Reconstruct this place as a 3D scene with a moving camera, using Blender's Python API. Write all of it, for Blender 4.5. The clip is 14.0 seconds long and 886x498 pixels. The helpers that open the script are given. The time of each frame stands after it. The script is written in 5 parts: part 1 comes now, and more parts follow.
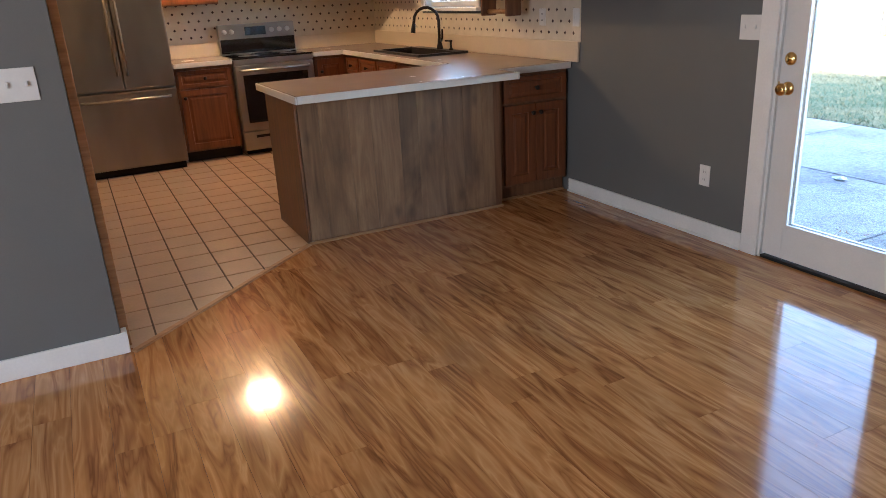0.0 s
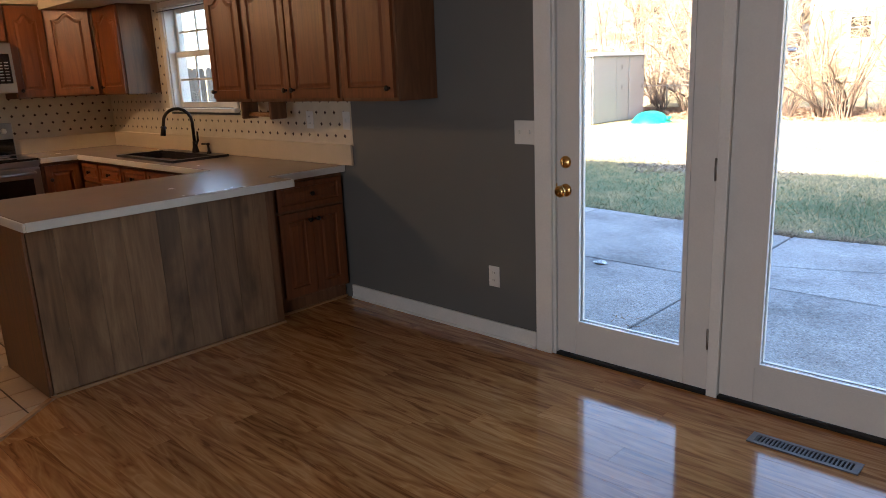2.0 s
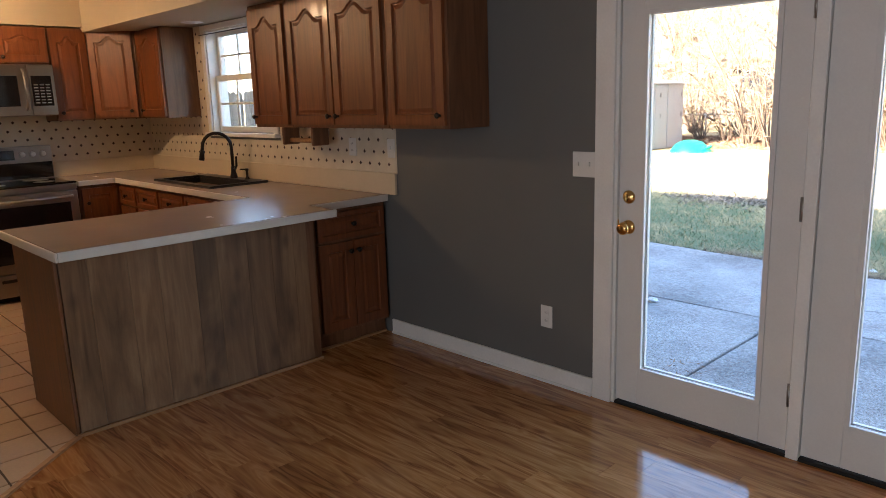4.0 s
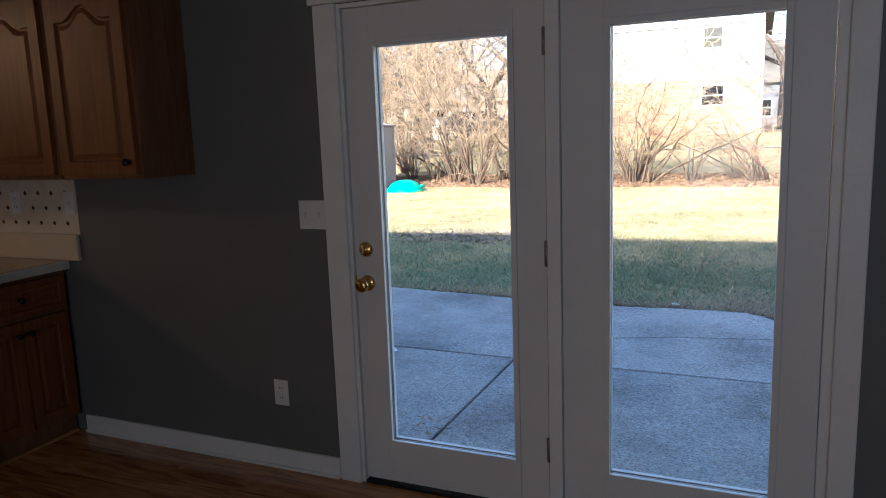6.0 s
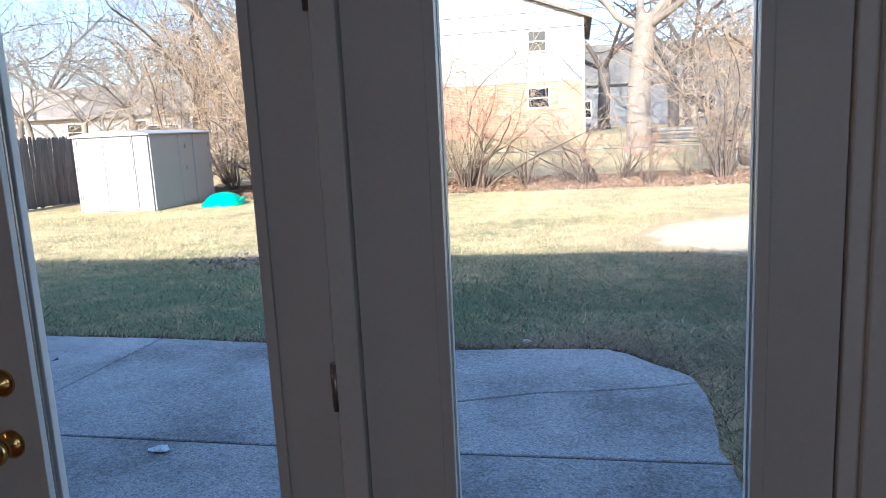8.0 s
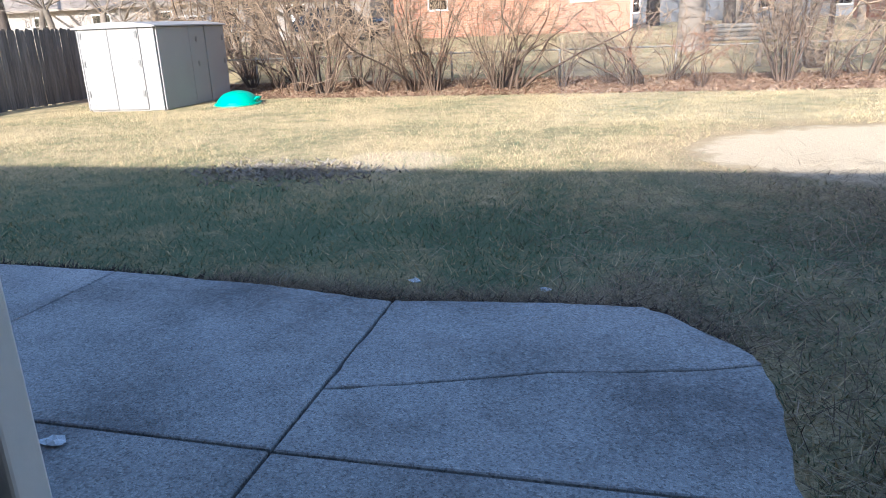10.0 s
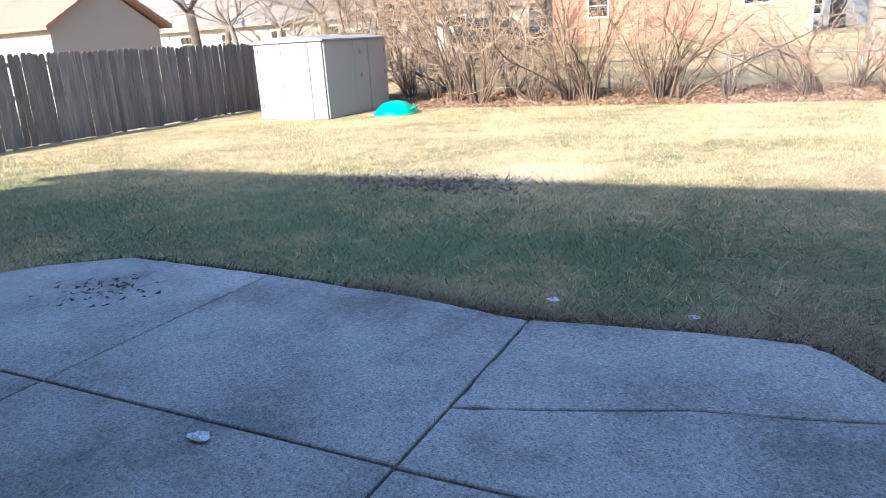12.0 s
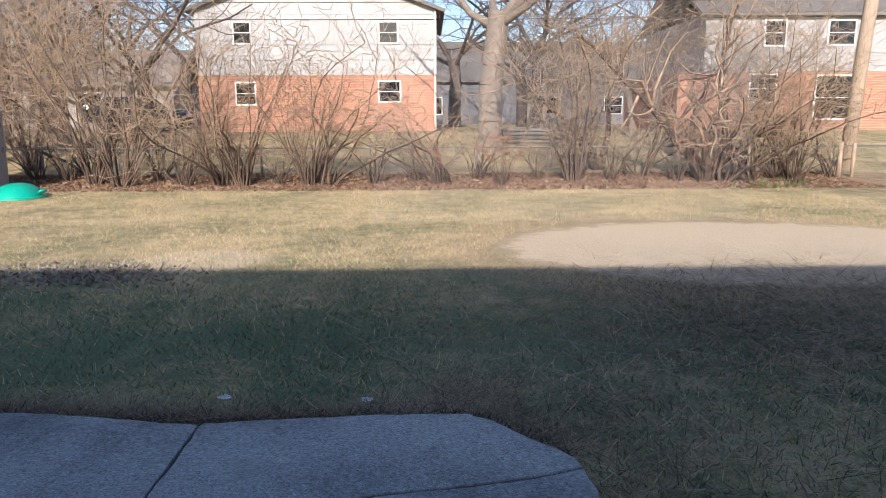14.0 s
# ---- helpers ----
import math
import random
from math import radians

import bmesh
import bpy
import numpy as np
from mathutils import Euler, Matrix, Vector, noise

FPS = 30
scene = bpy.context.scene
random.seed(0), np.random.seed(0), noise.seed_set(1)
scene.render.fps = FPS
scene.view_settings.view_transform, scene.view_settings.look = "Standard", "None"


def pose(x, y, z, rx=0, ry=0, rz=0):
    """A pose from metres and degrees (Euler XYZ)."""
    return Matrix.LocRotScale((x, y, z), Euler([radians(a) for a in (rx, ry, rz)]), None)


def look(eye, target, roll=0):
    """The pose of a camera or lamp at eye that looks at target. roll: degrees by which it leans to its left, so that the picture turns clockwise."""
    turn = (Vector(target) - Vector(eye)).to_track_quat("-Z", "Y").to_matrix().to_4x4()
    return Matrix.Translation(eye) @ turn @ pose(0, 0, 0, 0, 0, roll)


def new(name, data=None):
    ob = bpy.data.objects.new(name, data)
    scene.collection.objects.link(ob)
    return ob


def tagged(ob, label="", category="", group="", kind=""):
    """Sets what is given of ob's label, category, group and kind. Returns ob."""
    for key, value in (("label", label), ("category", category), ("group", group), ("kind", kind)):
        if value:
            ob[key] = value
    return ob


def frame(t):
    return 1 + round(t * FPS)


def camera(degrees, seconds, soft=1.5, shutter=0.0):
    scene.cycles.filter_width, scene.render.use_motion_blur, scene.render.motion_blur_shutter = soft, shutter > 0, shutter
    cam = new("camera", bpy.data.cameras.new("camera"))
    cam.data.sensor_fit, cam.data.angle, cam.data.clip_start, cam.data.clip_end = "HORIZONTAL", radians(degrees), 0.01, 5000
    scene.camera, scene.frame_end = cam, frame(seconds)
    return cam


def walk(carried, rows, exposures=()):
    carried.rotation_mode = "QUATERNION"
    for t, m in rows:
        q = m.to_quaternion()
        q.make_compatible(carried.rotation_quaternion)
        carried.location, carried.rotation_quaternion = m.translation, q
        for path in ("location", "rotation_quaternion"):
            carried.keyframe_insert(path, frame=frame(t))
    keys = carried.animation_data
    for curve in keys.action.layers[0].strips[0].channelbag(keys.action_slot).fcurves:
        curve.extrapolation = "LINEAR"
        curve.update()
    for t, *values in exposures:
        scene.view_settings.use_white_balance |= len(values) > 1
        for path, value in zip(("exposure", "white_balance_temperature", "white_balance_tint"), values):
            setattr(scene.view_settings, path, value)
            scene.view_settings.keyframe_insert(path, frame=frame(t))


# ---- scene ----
cam = camera(63.3, 14.0, soft=0.9)
PATH = [
    (0, (0.189, 0.323, 1.41), (1.017, 2.013, 0.734), -3.1),
    (0.5, (0.294, 0.449, 1.393), (1.328, 2.011, 0.692), -2.9),
    (1, (0.354, 0.582, 1.409), (1.584, 2.014, 0.748), -2.7),
    (1.5, (0.306, 0.687, 1.454), (1.679, 2.024, 0.882), -2.5),
    (2, (0.281, 0.715, 1.484), (1.68, 2.06, 1.002), -2.5),
    (2.5, (0.239, 0.754, 1.509), (1.599, 2.155, 1.08), -2.1),
    (2.7, (0.227, 0.776, 1.519), (1.566, 2.202, 1.1), -2.0),
    (4.8, (0.449, 1.098, 1.477), (1.86, 2.461, 1.085), -1.4),
    (5, (0.448, 1.137, 1.476), (1.957, 2.394, 1.098), -1.6),
    (5.5, (0.523, 1.222, 1.476), (2.231, 2.201, 1.121), -2.2),
    (6, (0.745, 1.259, 1.487), (2.55, 2.058, 1.161), -2.1),
    (6.5, (0.992, 1.331, 1.488), (2.856, 1.986, 1.18), -2.3),
    (7, (1.301, 1.455, 1.507), (3.203, 1.997, 1.206), -2.6),
    (7.5, (1.656, 1.467, 1.502), (3.582, 1.918, 1.205), -2.9),
    (7.7, (1.787, 1.484, 1.518), (3.722, 1.892, 1.214), -2.8),
    (9.8, (3.02, 1.488, 1.491), (4.9, 1.898, 0.949), -2.4),
    (10, (3.072, 1.468, 1.482), (4.92, 1.942, 0.883), -2.4),
    (10.5, (3.139, 1.432, 1.477), (4.896, 2.075, 0.771), -3.4),
    (11, (3.162, 1.428, 1.477), (4.86, 2.202, 0.757), -4.2),
    (11.5, (3.169, 1.43, 1.491), (4.853, 2.28, 0.826), -4.1),
    (12, (3.176, 1.428, 1.511), (4.89, 2.294, 0.953), -3.6),
    (12.5, (3.179, 1.469, 1.538), (4.961, 2.252, 1.079), -2.6),
    (13, (3.191, 1.533, 1.537), (5.069, 2.087, 1.129), -1.5),
    (13.5, (3.187, 1.558, 1.537), (5.136, 1.798, 1.158), -0.5),
    (14, (3.219, 1.515, 1.54), (5.185, 1.481, 1.175), -0.2),
]
EXPOSURES = [(0, 4.4, 5700, 11), (0.5, 4.2, 5700, 11), (1.0, 4.1, 5750, 11), (1.5, 3.95, 5900, 12), (2.0, 3.45, 6050, 13), (2.5, 3.2, 6100, 13), (5.0, 3.9, 6050, 13), (5.6, 2.7, 5650, 11), (6.5, 2.25, 5350, 10), (7.5, 2.1, 5200, 10), (10.0, 1.55, 5300, 13), (10.5, 1.98, 5250, 13), (11.0, 2.25, 5250, 13), (12.0, 1.95, 5450, 14), (12.5, 1.65, 5650, 16), (13.0, 1.35, 5700, 17), (13.5, 1.2, 5650, 17), (14.0, 0.9, 5650, 18)]
walk(cam, [(t, look(eye, target, roll)) for t, eye, target, roll in PATH], EXPOSURES)

# ---- world and light ----
world = bpy.data.worlds.new("sky")
scene.world = world
world.use_nodes = True
wn = world.node_tree.nodes
sky = wn.new("ShaderNodeTexSky")
sky.sky_type, sky.sun_disc = "NISHITA", False
SUN_EL = radians(24)
SUN_DIR = Vector((1.0, -0.13, 0)).normalized() * math.cos(SUN_EL) + Vector((0, 0, -math.sin(SUN_EL)))
sky.sun_elevation = SUN_EL
sky.sun_rotation = math.atan2(-SUN_DIR.x, -SUN_DIR.y)
sky.air_density, sky.dust_density = 1.0, 1.2
world.node_tree.links.new(sky.outputs[0], wn["Background"].inputs[0])
wn["Background"].inputs[1].default_value = 0.11
sun = new("sun", bpy.data.lights.new("sun", "SUN"))
sun.data.energy, sun.data.angle, sun.data.color = 4.5, radians(0.6), (1.0, 0.88, 0.69)
# area lamp added in an unseen west wall opening, as daylight to brighten the room
day = new("west_daylight_fill", bpy.data.lights.new("west_daylight_fill", "AREA"))
day.data.shape, day.data.size, day.data.size_y = "RECTANGLE", 3.5, 1.5
day.data.energy, day.data.color = 6.0, (0.92, 0.95, 1.0)
day.matrix_world = look((-3.3, 0.3, 1.32), (0, 0.3, 1.32))
sun.matrix_world = look((-30, 5, 30), Vector((-30, 5, 30)) + SUN_DIR)


# ---- materials ----
class Mat:
    """A node material under construction."""

    def __init__(self, name, rough=0.5, metal=0.0, spec=0.5, coat=0.0):
        self.m = bpy.data.materials.new(name)
        self.m.use_nodes = True
        self.nt = self.m.node_tree
        self.b = self.nt.nodes["Principled BSDF"]
        self.b.inputs["Roughness"].default_value = rough
        self.b.inputs["Metallic"].default_value = metal
        self.b.inputs["Specular IOR Level"].default_value = spec
        self.b.inputs["Coat Weight"].default_value = coat
        self.tc = self.node("ShaderNodeTexCoord")

    def node(self, kind, **inputs):
        n = self.nt.nodes.new(kind)
        for k, v in inputs.items():
            self.put(n, k.replace("_", " "), v)
        return n

    def put(self, n, key, v):
        if isinstance(v, bpy.types.NodeSocket):
            self.nt.links.new(v, n.inputs[key])
        else:
            n.inputs[key].default_value = v

    def at(self, scale=(1, 1, 1), loc=(0, 0, 0), rot=(0, 0, 0), vary=False):
        v = self.tc.outputs["Object"]
        if vary:
            info = self.node("ShaderNodeObjectInfo")
            mul = self.nt.nodes.new("ShaderNodeVectorMath")
            mul.operation = "MULTIPLY_ADD"
            self.nt.links.new(info.outputs["Random"], mul.inputs[0])
            mul.inputs[1].default_value = (37.0, 53.0, 21.0)
            self.nt.links.new(v, mul.inputs[2])
            v = mul.outputs[0]
        mp = self.node("ShaderNodeMapping", Vector=v, Location=loc, Rotation=rot, Scale=scale)
        return mp.outputs[0]

    def noise(self, vec, scale=1.0, detail=4.0, rough=0.55, dist=0.0):
        return self.node("ShaderNodeTexNoise", Vector=vec, Scale=scale, Detail=detail, Roughness=rough, Distortion=dist).outputs["Fac"]

    def ramp(self, fac, stops):
        r = self.node("ShaderNodeValToRGB", Fac=fac)
        el = r.color_ramp.elements
        while len(el) < len(stops):
            el.new(0.5)
        for e, (p, c) in zip(el, stops):
            e.position = p
            e.color = (*c, 1) if len(c) == 3 else c
        return r.outputs["Color"]

    def mix(self, fac, a, b, mode="MIX"):
        n = self.nt.nodes.new("ShaderNodeMix")
        n.data_type, n.blend_type = "RGBA", mode
        for sock, v in ((n.inputs[0], fac), (n.inputs[6], a), (n.inputs[7], b)):
            if isinstance(v, bpy.types.NodeSocket):
                self.nt.links.new(v, sock)
            else:
                sock.default_value = (*v, 1) if isinstance(v, tuple) and len(v) == 3 else v
        return n.outputs[2]

    def math(self, op, a, b=0.5, c=0.0):
        n = self.nt.nodes.new("ShaderNodeMath")
        n.operation = op
        for i, v in enumerate((a, b, c)):
            self.put(n, i, v)
        return n.outputs[0]

    def color(self, c):
        self.put(self.b, "Base Color", (*c, 1) if isinstance(c, tuple) else c)
        return self

    def rough(self, r):
        self.put(self.b, "Roughness", r)
        return self

    def bump(self, h, strength=0.3, dist=0.01):
        n = self.node("ShaderNodeBump", Height=h, Strength=strength, Distance=dist)
        self.put(self.b, "Normal", n.outputs[0])
        return self

    def span(self, fac, lo, hi):
        return self.node("ShaderNodeMapRange", Value=fac, To_Min=lo, To_Max=hi).outputs[0]


def speckled(name, base, amount=0.15, scale=8.0, rough=0.5, fine=60.0, bump=0.1, metal=0.0, spec=0.5, vary=False):
    """A surface with cloudy variation and fine grain."""
    m = Mat(name, rough, metal, spec)
    big = m.noise(m.at(vary=vary), scale, 4)
    small = m.noise(m.at(), fine, 3)
    f = m.math("MULTIPLY_ADD", small, 0.4, m.math("MULTIPLY", big, 0.6))
    lo = tuple(c * (1 - amount) for c in base)
    hi = tuple(min(1, c * (1 + amount)) for c in base)
    m.color(m.ramp(f, [(0.3, lo), (0.7, hi)])).rough(m.span(big, rough * 0.85, min(1, rough * 1.15)))
    m.bump(small, bump, 0.004)
    return m.m


def wood(name, dark, mid, light, along, rough=0.35, stretch=14.0, size=1.0, vary=False, coat=0.0, contrast=1.0, knots=0.0, spec=0.5, tone=0.0):
    """Wood grain running along axis 0, 1 or 2."""
    m = Mat(name, rough, 0, spec, coat)
    sc = [stretch * size] * 3
    sc[along] = 1.1 * size
    v = m.at(tuple(sc), vary=vary)
    g1 = m.noise(v, 1.0, 5, 0.6, 2.1)
    sc2 = [70 * size] * 3
    sc2[along] = 2.5 * size
    g2 = m.noise(m.at(tuple(sc2), vary=vary), 1.0, 3)
    cloud = m.noise(m.at((1.6, 1.6, 1.6), vary=vary), 1.0, 2)
    f = m.math("ADD", m.math("MULTIPLY", g1, 0.7), m.math("ADD", m.math("MULTIPLY", g2, 0.2), m.math("MULTIPLY", cloud, 0.15)))
    w = 0.16 / contrast
    col = m.ramp(f, [(0.52 - w, dark), (0.52, mid), (0.52 + w, light)])
    if tone:
        info = m.node("ShaderNodeObjectInfo")
        k = m.span(info.outputs["Random"], 1 - tone, 1 + tone)
        n = m.nt.nodes.new("ShaderNodeVectorMath")
        n.operation = "SCALE"
        m.nt.links.new(col, n.inputs[0])
        m.nt.links.new(k, n.inputs["Scale"])
        col = n.outputs[0]
    if knots:
        sk = [7.0] * 3
        sk[along] = 3.2
        vo = m.node("ShaderNodeTexVoronoi", Vector=m.at(tuple(sk), (0.3, 0.7, 0.2)), Scale=1.0)
        kk = m.ramp(vo.outputs["Distance"], [(0.05, (1, 1, 1)), (0.2, (0, 0, 0))])
        col = m.mix(m.math("MULTIPLY", kk, knots), col, tuple(c * 0.5 for c in dark))
    m.color(col).rough(m.span(g1, rough * 0.8, rough * 1.25))
    m.bump(g2, 0.05, 0.003)
    return m.m


M_WALL = speckled("grey_paint", (0.155, 0.155, 0.144), 0.06, 3, 0.55, 220, 0.12)
M_CEIL = speckled("ceiling_paint", (0.74, 0.72, 0.67), 0.03, 3, 0.8, 150, 0.2)
M_SOFFIT = speckled("cream_paint", (0.55, 0.47, 0.34), 0.04, 3, 0.7, 150, 0.15)
M_TRIM = speckled("white_trim_paint", (0.85, 0.83, 0.78), 0.06, 6, 0.4, 90, 0.05)
M_DOORPAINT = speckled("white_door_paint", (0.76, 0.74, 0.7), 0.05, 4, 0.4, 120, 0.08)
M_PLATE = speckled("white_plastic", (0.8, 0.78, 0.73), 0.03, 20, 0.35, 90, 0.0)
M_OAK = wood("stained_oak", (0.115, 0.032, 0.008), (0.19, 0.056, 0.0145), (0.25, 0.082, 0.023), 2, 0.42, 16, 1.0, True, 0.04, 0.85)
M_OAKEND = wood("side_panel_oak", (0.1, 0.04, 0.014), (0.175, 0.074, 0.029), (0.235, 0.107, 0.045), 2, 0.4, 10, 1.0, True)
M_PANEL = wood("grey_brown_panelling", (0.105, 0.054, 0.025), (0.215, 0.116, 0.054), (0.33, 0.195, 0.096), 2, 0.42, 6, 0.8, True, contrast=1.0, knots=0.55, tone=0.22)


def laminate():
    """Glossy laminate boards printed with flowing cathedral grain along y."""
    m = Mat("laminate_planks", 0.09, 0, 0.5, 0.2)
    v = m.at((13.0, 1.5, 13.0), vary=True)
    g = m.noise(v, 1.0, 2.5, 0.5, 1.9)
    bands = m.math("PINGPONG", m.math("MULTIPLY", g, 5.2), 1.0)
    fine = m.noise(m.at((75, 2.4, 75), vary=True), 1.0, 3)
    cloud = m.noise(m.at((2.2, 0.9, 2.2), vary=True), 1.0, 2)
    f = m.math("ADD", m.math("MULTIPLY", bands, 0.36), m.math("ADD", m.math("MULTIPLY", fine, 0.32), m.math("MULTIPLY", cloud, 0.4)))
    col = m.ramp(f, [(0.28, (0.22, 0.08, 0.023)), (0.44, (0.4, 0.162, 0.047)), (0.62, (0.52, 0.232, 0.073)), (0.85, (0.68, 0.35, 0.13))])
    info = m.node("ShaderNodeObjectInfo")
    n = m.nt.nodes.new("ShaderNodeVectorMath")
    n.operation = "SCALE"
    m.nt.links.new(col, n.inputs[0])
    m.nt.links.new(m.span(info.outputs["Random"], 0.9, 1.1), n.inputs["Scale"])
    m.color(n.outputs[0]).rough(m.span(g, 0.07, 0.12)).bump(fine, 0.04, 0.002)
    return m.m


M_FLOOR = laminate()
M_STRIP = wood("oak_strip", (0.24, 0.11, 0.04), (0.4, 0.2, 0.08), (0.5, 0.28, 0.13), 0, 0.4, 16, 1.0)
M_TILE = speckled("floor_tile", (0.46, 0.32, 0.22), 0.14, 5, 0.35, 70, 0.08, vary=True)
M_GROUT = speckled("dark_grout", (0.1, 0.065, 0.045), 0.2, 10, 0.9, 120, 0.2)
M_COUNTER = speckled("laminate_counter", (0.43, 0.34, 0.28), 0.025, 4, 0.26, 200, 0.0)
M_EDGE = speckled("pale_laminate_edge", (0.72, 0.69, 0.63), 0.04, 20, 0.35, 90, 0.0)
M_SPLASH = speckled("cream_splashback", (0.66, 0.55, 0.4), 0.05, 5, 0.4, 90, 0.03)
M_BLACK = speckled("black_enamel", (0.012, 0.012, 0.013), 0.2, 10, 0.12, 90, 0.0)
M_SINK = speckled("black_composite", (0.02, 0.02, 0.022), 0.25, 40, 0.35, 200, 0.05)
M_BRONZE = speckled("oiled_bronze", (0.03, 0.022, 0.018), 0.3, 20, 0.35, 80, 0.0, 0.6)
M_BRASS = speckled("brass", (0.72, 0.45, 0.16), 0.1, 20, 0.2, 80, 0.0, 1.0)
M_NICKEL = speckled("dull_metal", (0.38, 0.36, 0.33), 0.15, 30, 0.35, 80, 0.0, 0.9)
M_GAP = speckled("dark_gap", (0.012, 0.01, 0.008), 0.2, 10, 0.9, 80, 0.0)
M_VENT = speckled("vent_metal", (0.2, 0.19, 0.18), 0.15, 20, 0.4, 80, 0.0, 0.5)


def steel(name, dark, light):
    m = Mat(name, 0.3, 1.0)
    g = m.noise(m.at((260, 260, 2)), 1, 3)
    cl = m.noise(m.at((3, 3, 1)), 1, 2)
    m.color(m.ramp(cl, [(0.3, dark), (0.7, light)])).rough(m.span(g, 0.24, 0.4)).bump(g, 0.03, 0.001)
    return m.m


M_STEEL = steel("brushed_steel", (0.3, 0.262, 0.222), (0.42, 0.37, 0.315))
M_BRIGHT = steel("bright_steel", (0.36, 0.335, 0.3), (0.48, 0.45, 0.41))


def clear_glass():
    m = Mat("window_glass", 0.0)
    nt = m.nt
    tr, gl, mx = nt.nodes.new("ShaderNodeBsdfTransparent"), nt.nodes.new("ShaderNodeBsdfGlossy"), nt.nodes.new("ShaderNodeMixShader")
    gl.inputs["Roughness"].default_value = 0.01
    tr.inputs[0].default_value = (0.97, 0.98, 0.98, 1)
    lw = nt.nodes.new("ShaderNodeLayerWeight")
    lw.inputs[0].default_value = 0.5
    nt.links.new(m.math("MULTIPLY_ADD", m.math("POWER", lw.outputs["Facing"], 5.0), 0.6, 0.025), mx.inputs[0])
    nt.links.new(tr.outputs[0], mx.inputs[1])
    nt.links.new(gl.outputs[0], mx.inputs[2])
    nt.links.new(mx.outputs[0], nt.nodes["Material Output"].inputs[0])
    return m.m


M_GLASS = clear_glass()


def dark_glass():
    m = Mat("black_glass", 0.05, 0, 0.6)
    m.color((0.008, 0.008, 0.009)).rough(m.span(m.noise(m.at(), 6), 0.03, 0.09))
    return m.m


M_DGLASS = dark_glass()


def glow(name, c, s):
    m = Mat(name, 0.4)
    m.color(c)
    m.put(m.b, "Emission Color", (*c, 1))
    m.put(m.b, "Emission Strength", s)
    return m.m


M_BULB = glow("warm_lamp_glass", (1.0, 0.64, 0.33), 24.0)


def wallpaper():
    """Cream paper printed with two rows of small dark diamonds, in the (y or x, z) plane."""
    m = Mat("diamond_wallpaper", 0.6)
    sep = m.node("ShaderNodeSeparateXYZ", Vector=m.tc.outputs["Object"])
    u = m.math("ADD", sep.outputs[0], sep.outputs[1])
    z = sep.outputs[2]
    row = m.math("FLOOR", m.math("DIVIDE", m.math("SUBTRACT", z, 1.06), 0.075))
    half = m.math("MULTIPLY", m.math("MODULO", row, 2.0), 0.5)
    a = m.math("ABSOLUTE", m.math("SUBTRACT", m.math("FRACT", m.math("ADD", m.math("DIVIDE", u, 0.095), half)), 0.5))
    b = m.math("ABSOLUTE", m.math("SUBTRACT", m.math("FRACT", m.math("DIVIDE", m.math("SUBTRACT", z, 1.06), 0.075)), 0.5))
    d = m.math("ADD", m.math("MULTIPLY", a, 0.095), m.math("MULTIPLY", b, 0.075))
    spot = m.math("LESS_THAN", d, 0.0135)
    paper = m.ramp(m.noise(m.at(), 12), [(0.3, (0.66, 0.58, 0.44)), (0.7, (0.74, 0.66, 0.52))])
    m.color(m.mix(spot, paper, (0.05, 0.022, 0.015)))
    return m.m


M_PAPER = wallpaper()


# ---- building helpers ----
def bx(bm, x0, x1, y0, y1, z0, z1, bev=0.0):
    """Adds a box, with bevelled edges where bev is given."""
    made = bmesh.ops.create_cube(bm, size=1.0)["verts"]
    for v in made:
        v.co = Vector(((x0 + x1) / 2 + v.co.x * (x1 - x0), (y0 + y1) / 2 + v.co.y * (y1 - y0), (z0 + z1) / 2 + v.co.z * (z1 - z0)))
    if bev:
        edges = list({e for v in made for e in v.link_edges})
        bmesh.ops.bevel(bm, geom=edges, offset=bev, segments=2, affect="EDGES", profile=0.5)
    return bm


def box(*a):
    return bx(bmesh.new(), *a)


def lathe(profile, m, n=18):
    """A turned shape: profile of (radius, height) about the z axis of pose m."""
    bm = bmesh.new()
    rings = []
    for r, h in profile:
        rings.append([bm.verts.new(m @ Vector((r * math.cos(2 * math.pi * i / n), r * math.sin(2 * math.pi * i / n), h))) for i in range(n)])
    for a, b in zip(rings, rings[1:]):
        for i in range(n):
            bm.faces.new((a[i], a[(i + 1) % n], b[(i + 1) % n], b[i]))
    bm.faces.new(rings[0][::-1])
    bm.faces.new(rings[-1])
    for f in bm.faces:
        f.smooth = True
    return bm


def tube(points, r, n=10, bm=None):
    """A round bar along points."""
    bm = bm or bmesh.new()
    pts = [Vector(p) for p in points]
    rings = []
    side = None
    for i, p in enumerate(pts):
        d = (pts[min(i + 1, len(pts) - 1)] - pts[max(i - 1, 0)]).normalized()
        if side is None:
            side = d.orthogonal().normalized()
        side = (side - d * side.dot(d)).normalized()
        up = d.cross(side)
        rad = r[i] if isinstance(r, (list, tuple)) else r
        rings.append([bm.verts.new(p + rad * (math.cos(2 * math.pi * k / n) * side + math.sin(2 * math.pi * k / n) * up)) for k in range(n)])
    for a, b in zip(rings, rings[1:]):
        for i in range(n):
            f = bm.faces.new((a[i], a[(i + 1) % n], b[(i + 1) % n], b[i]))
            f.smooth = True
    bm.faces.new(rings[0][::-1])
    bm.faces.new(rings[-1])
    return bm


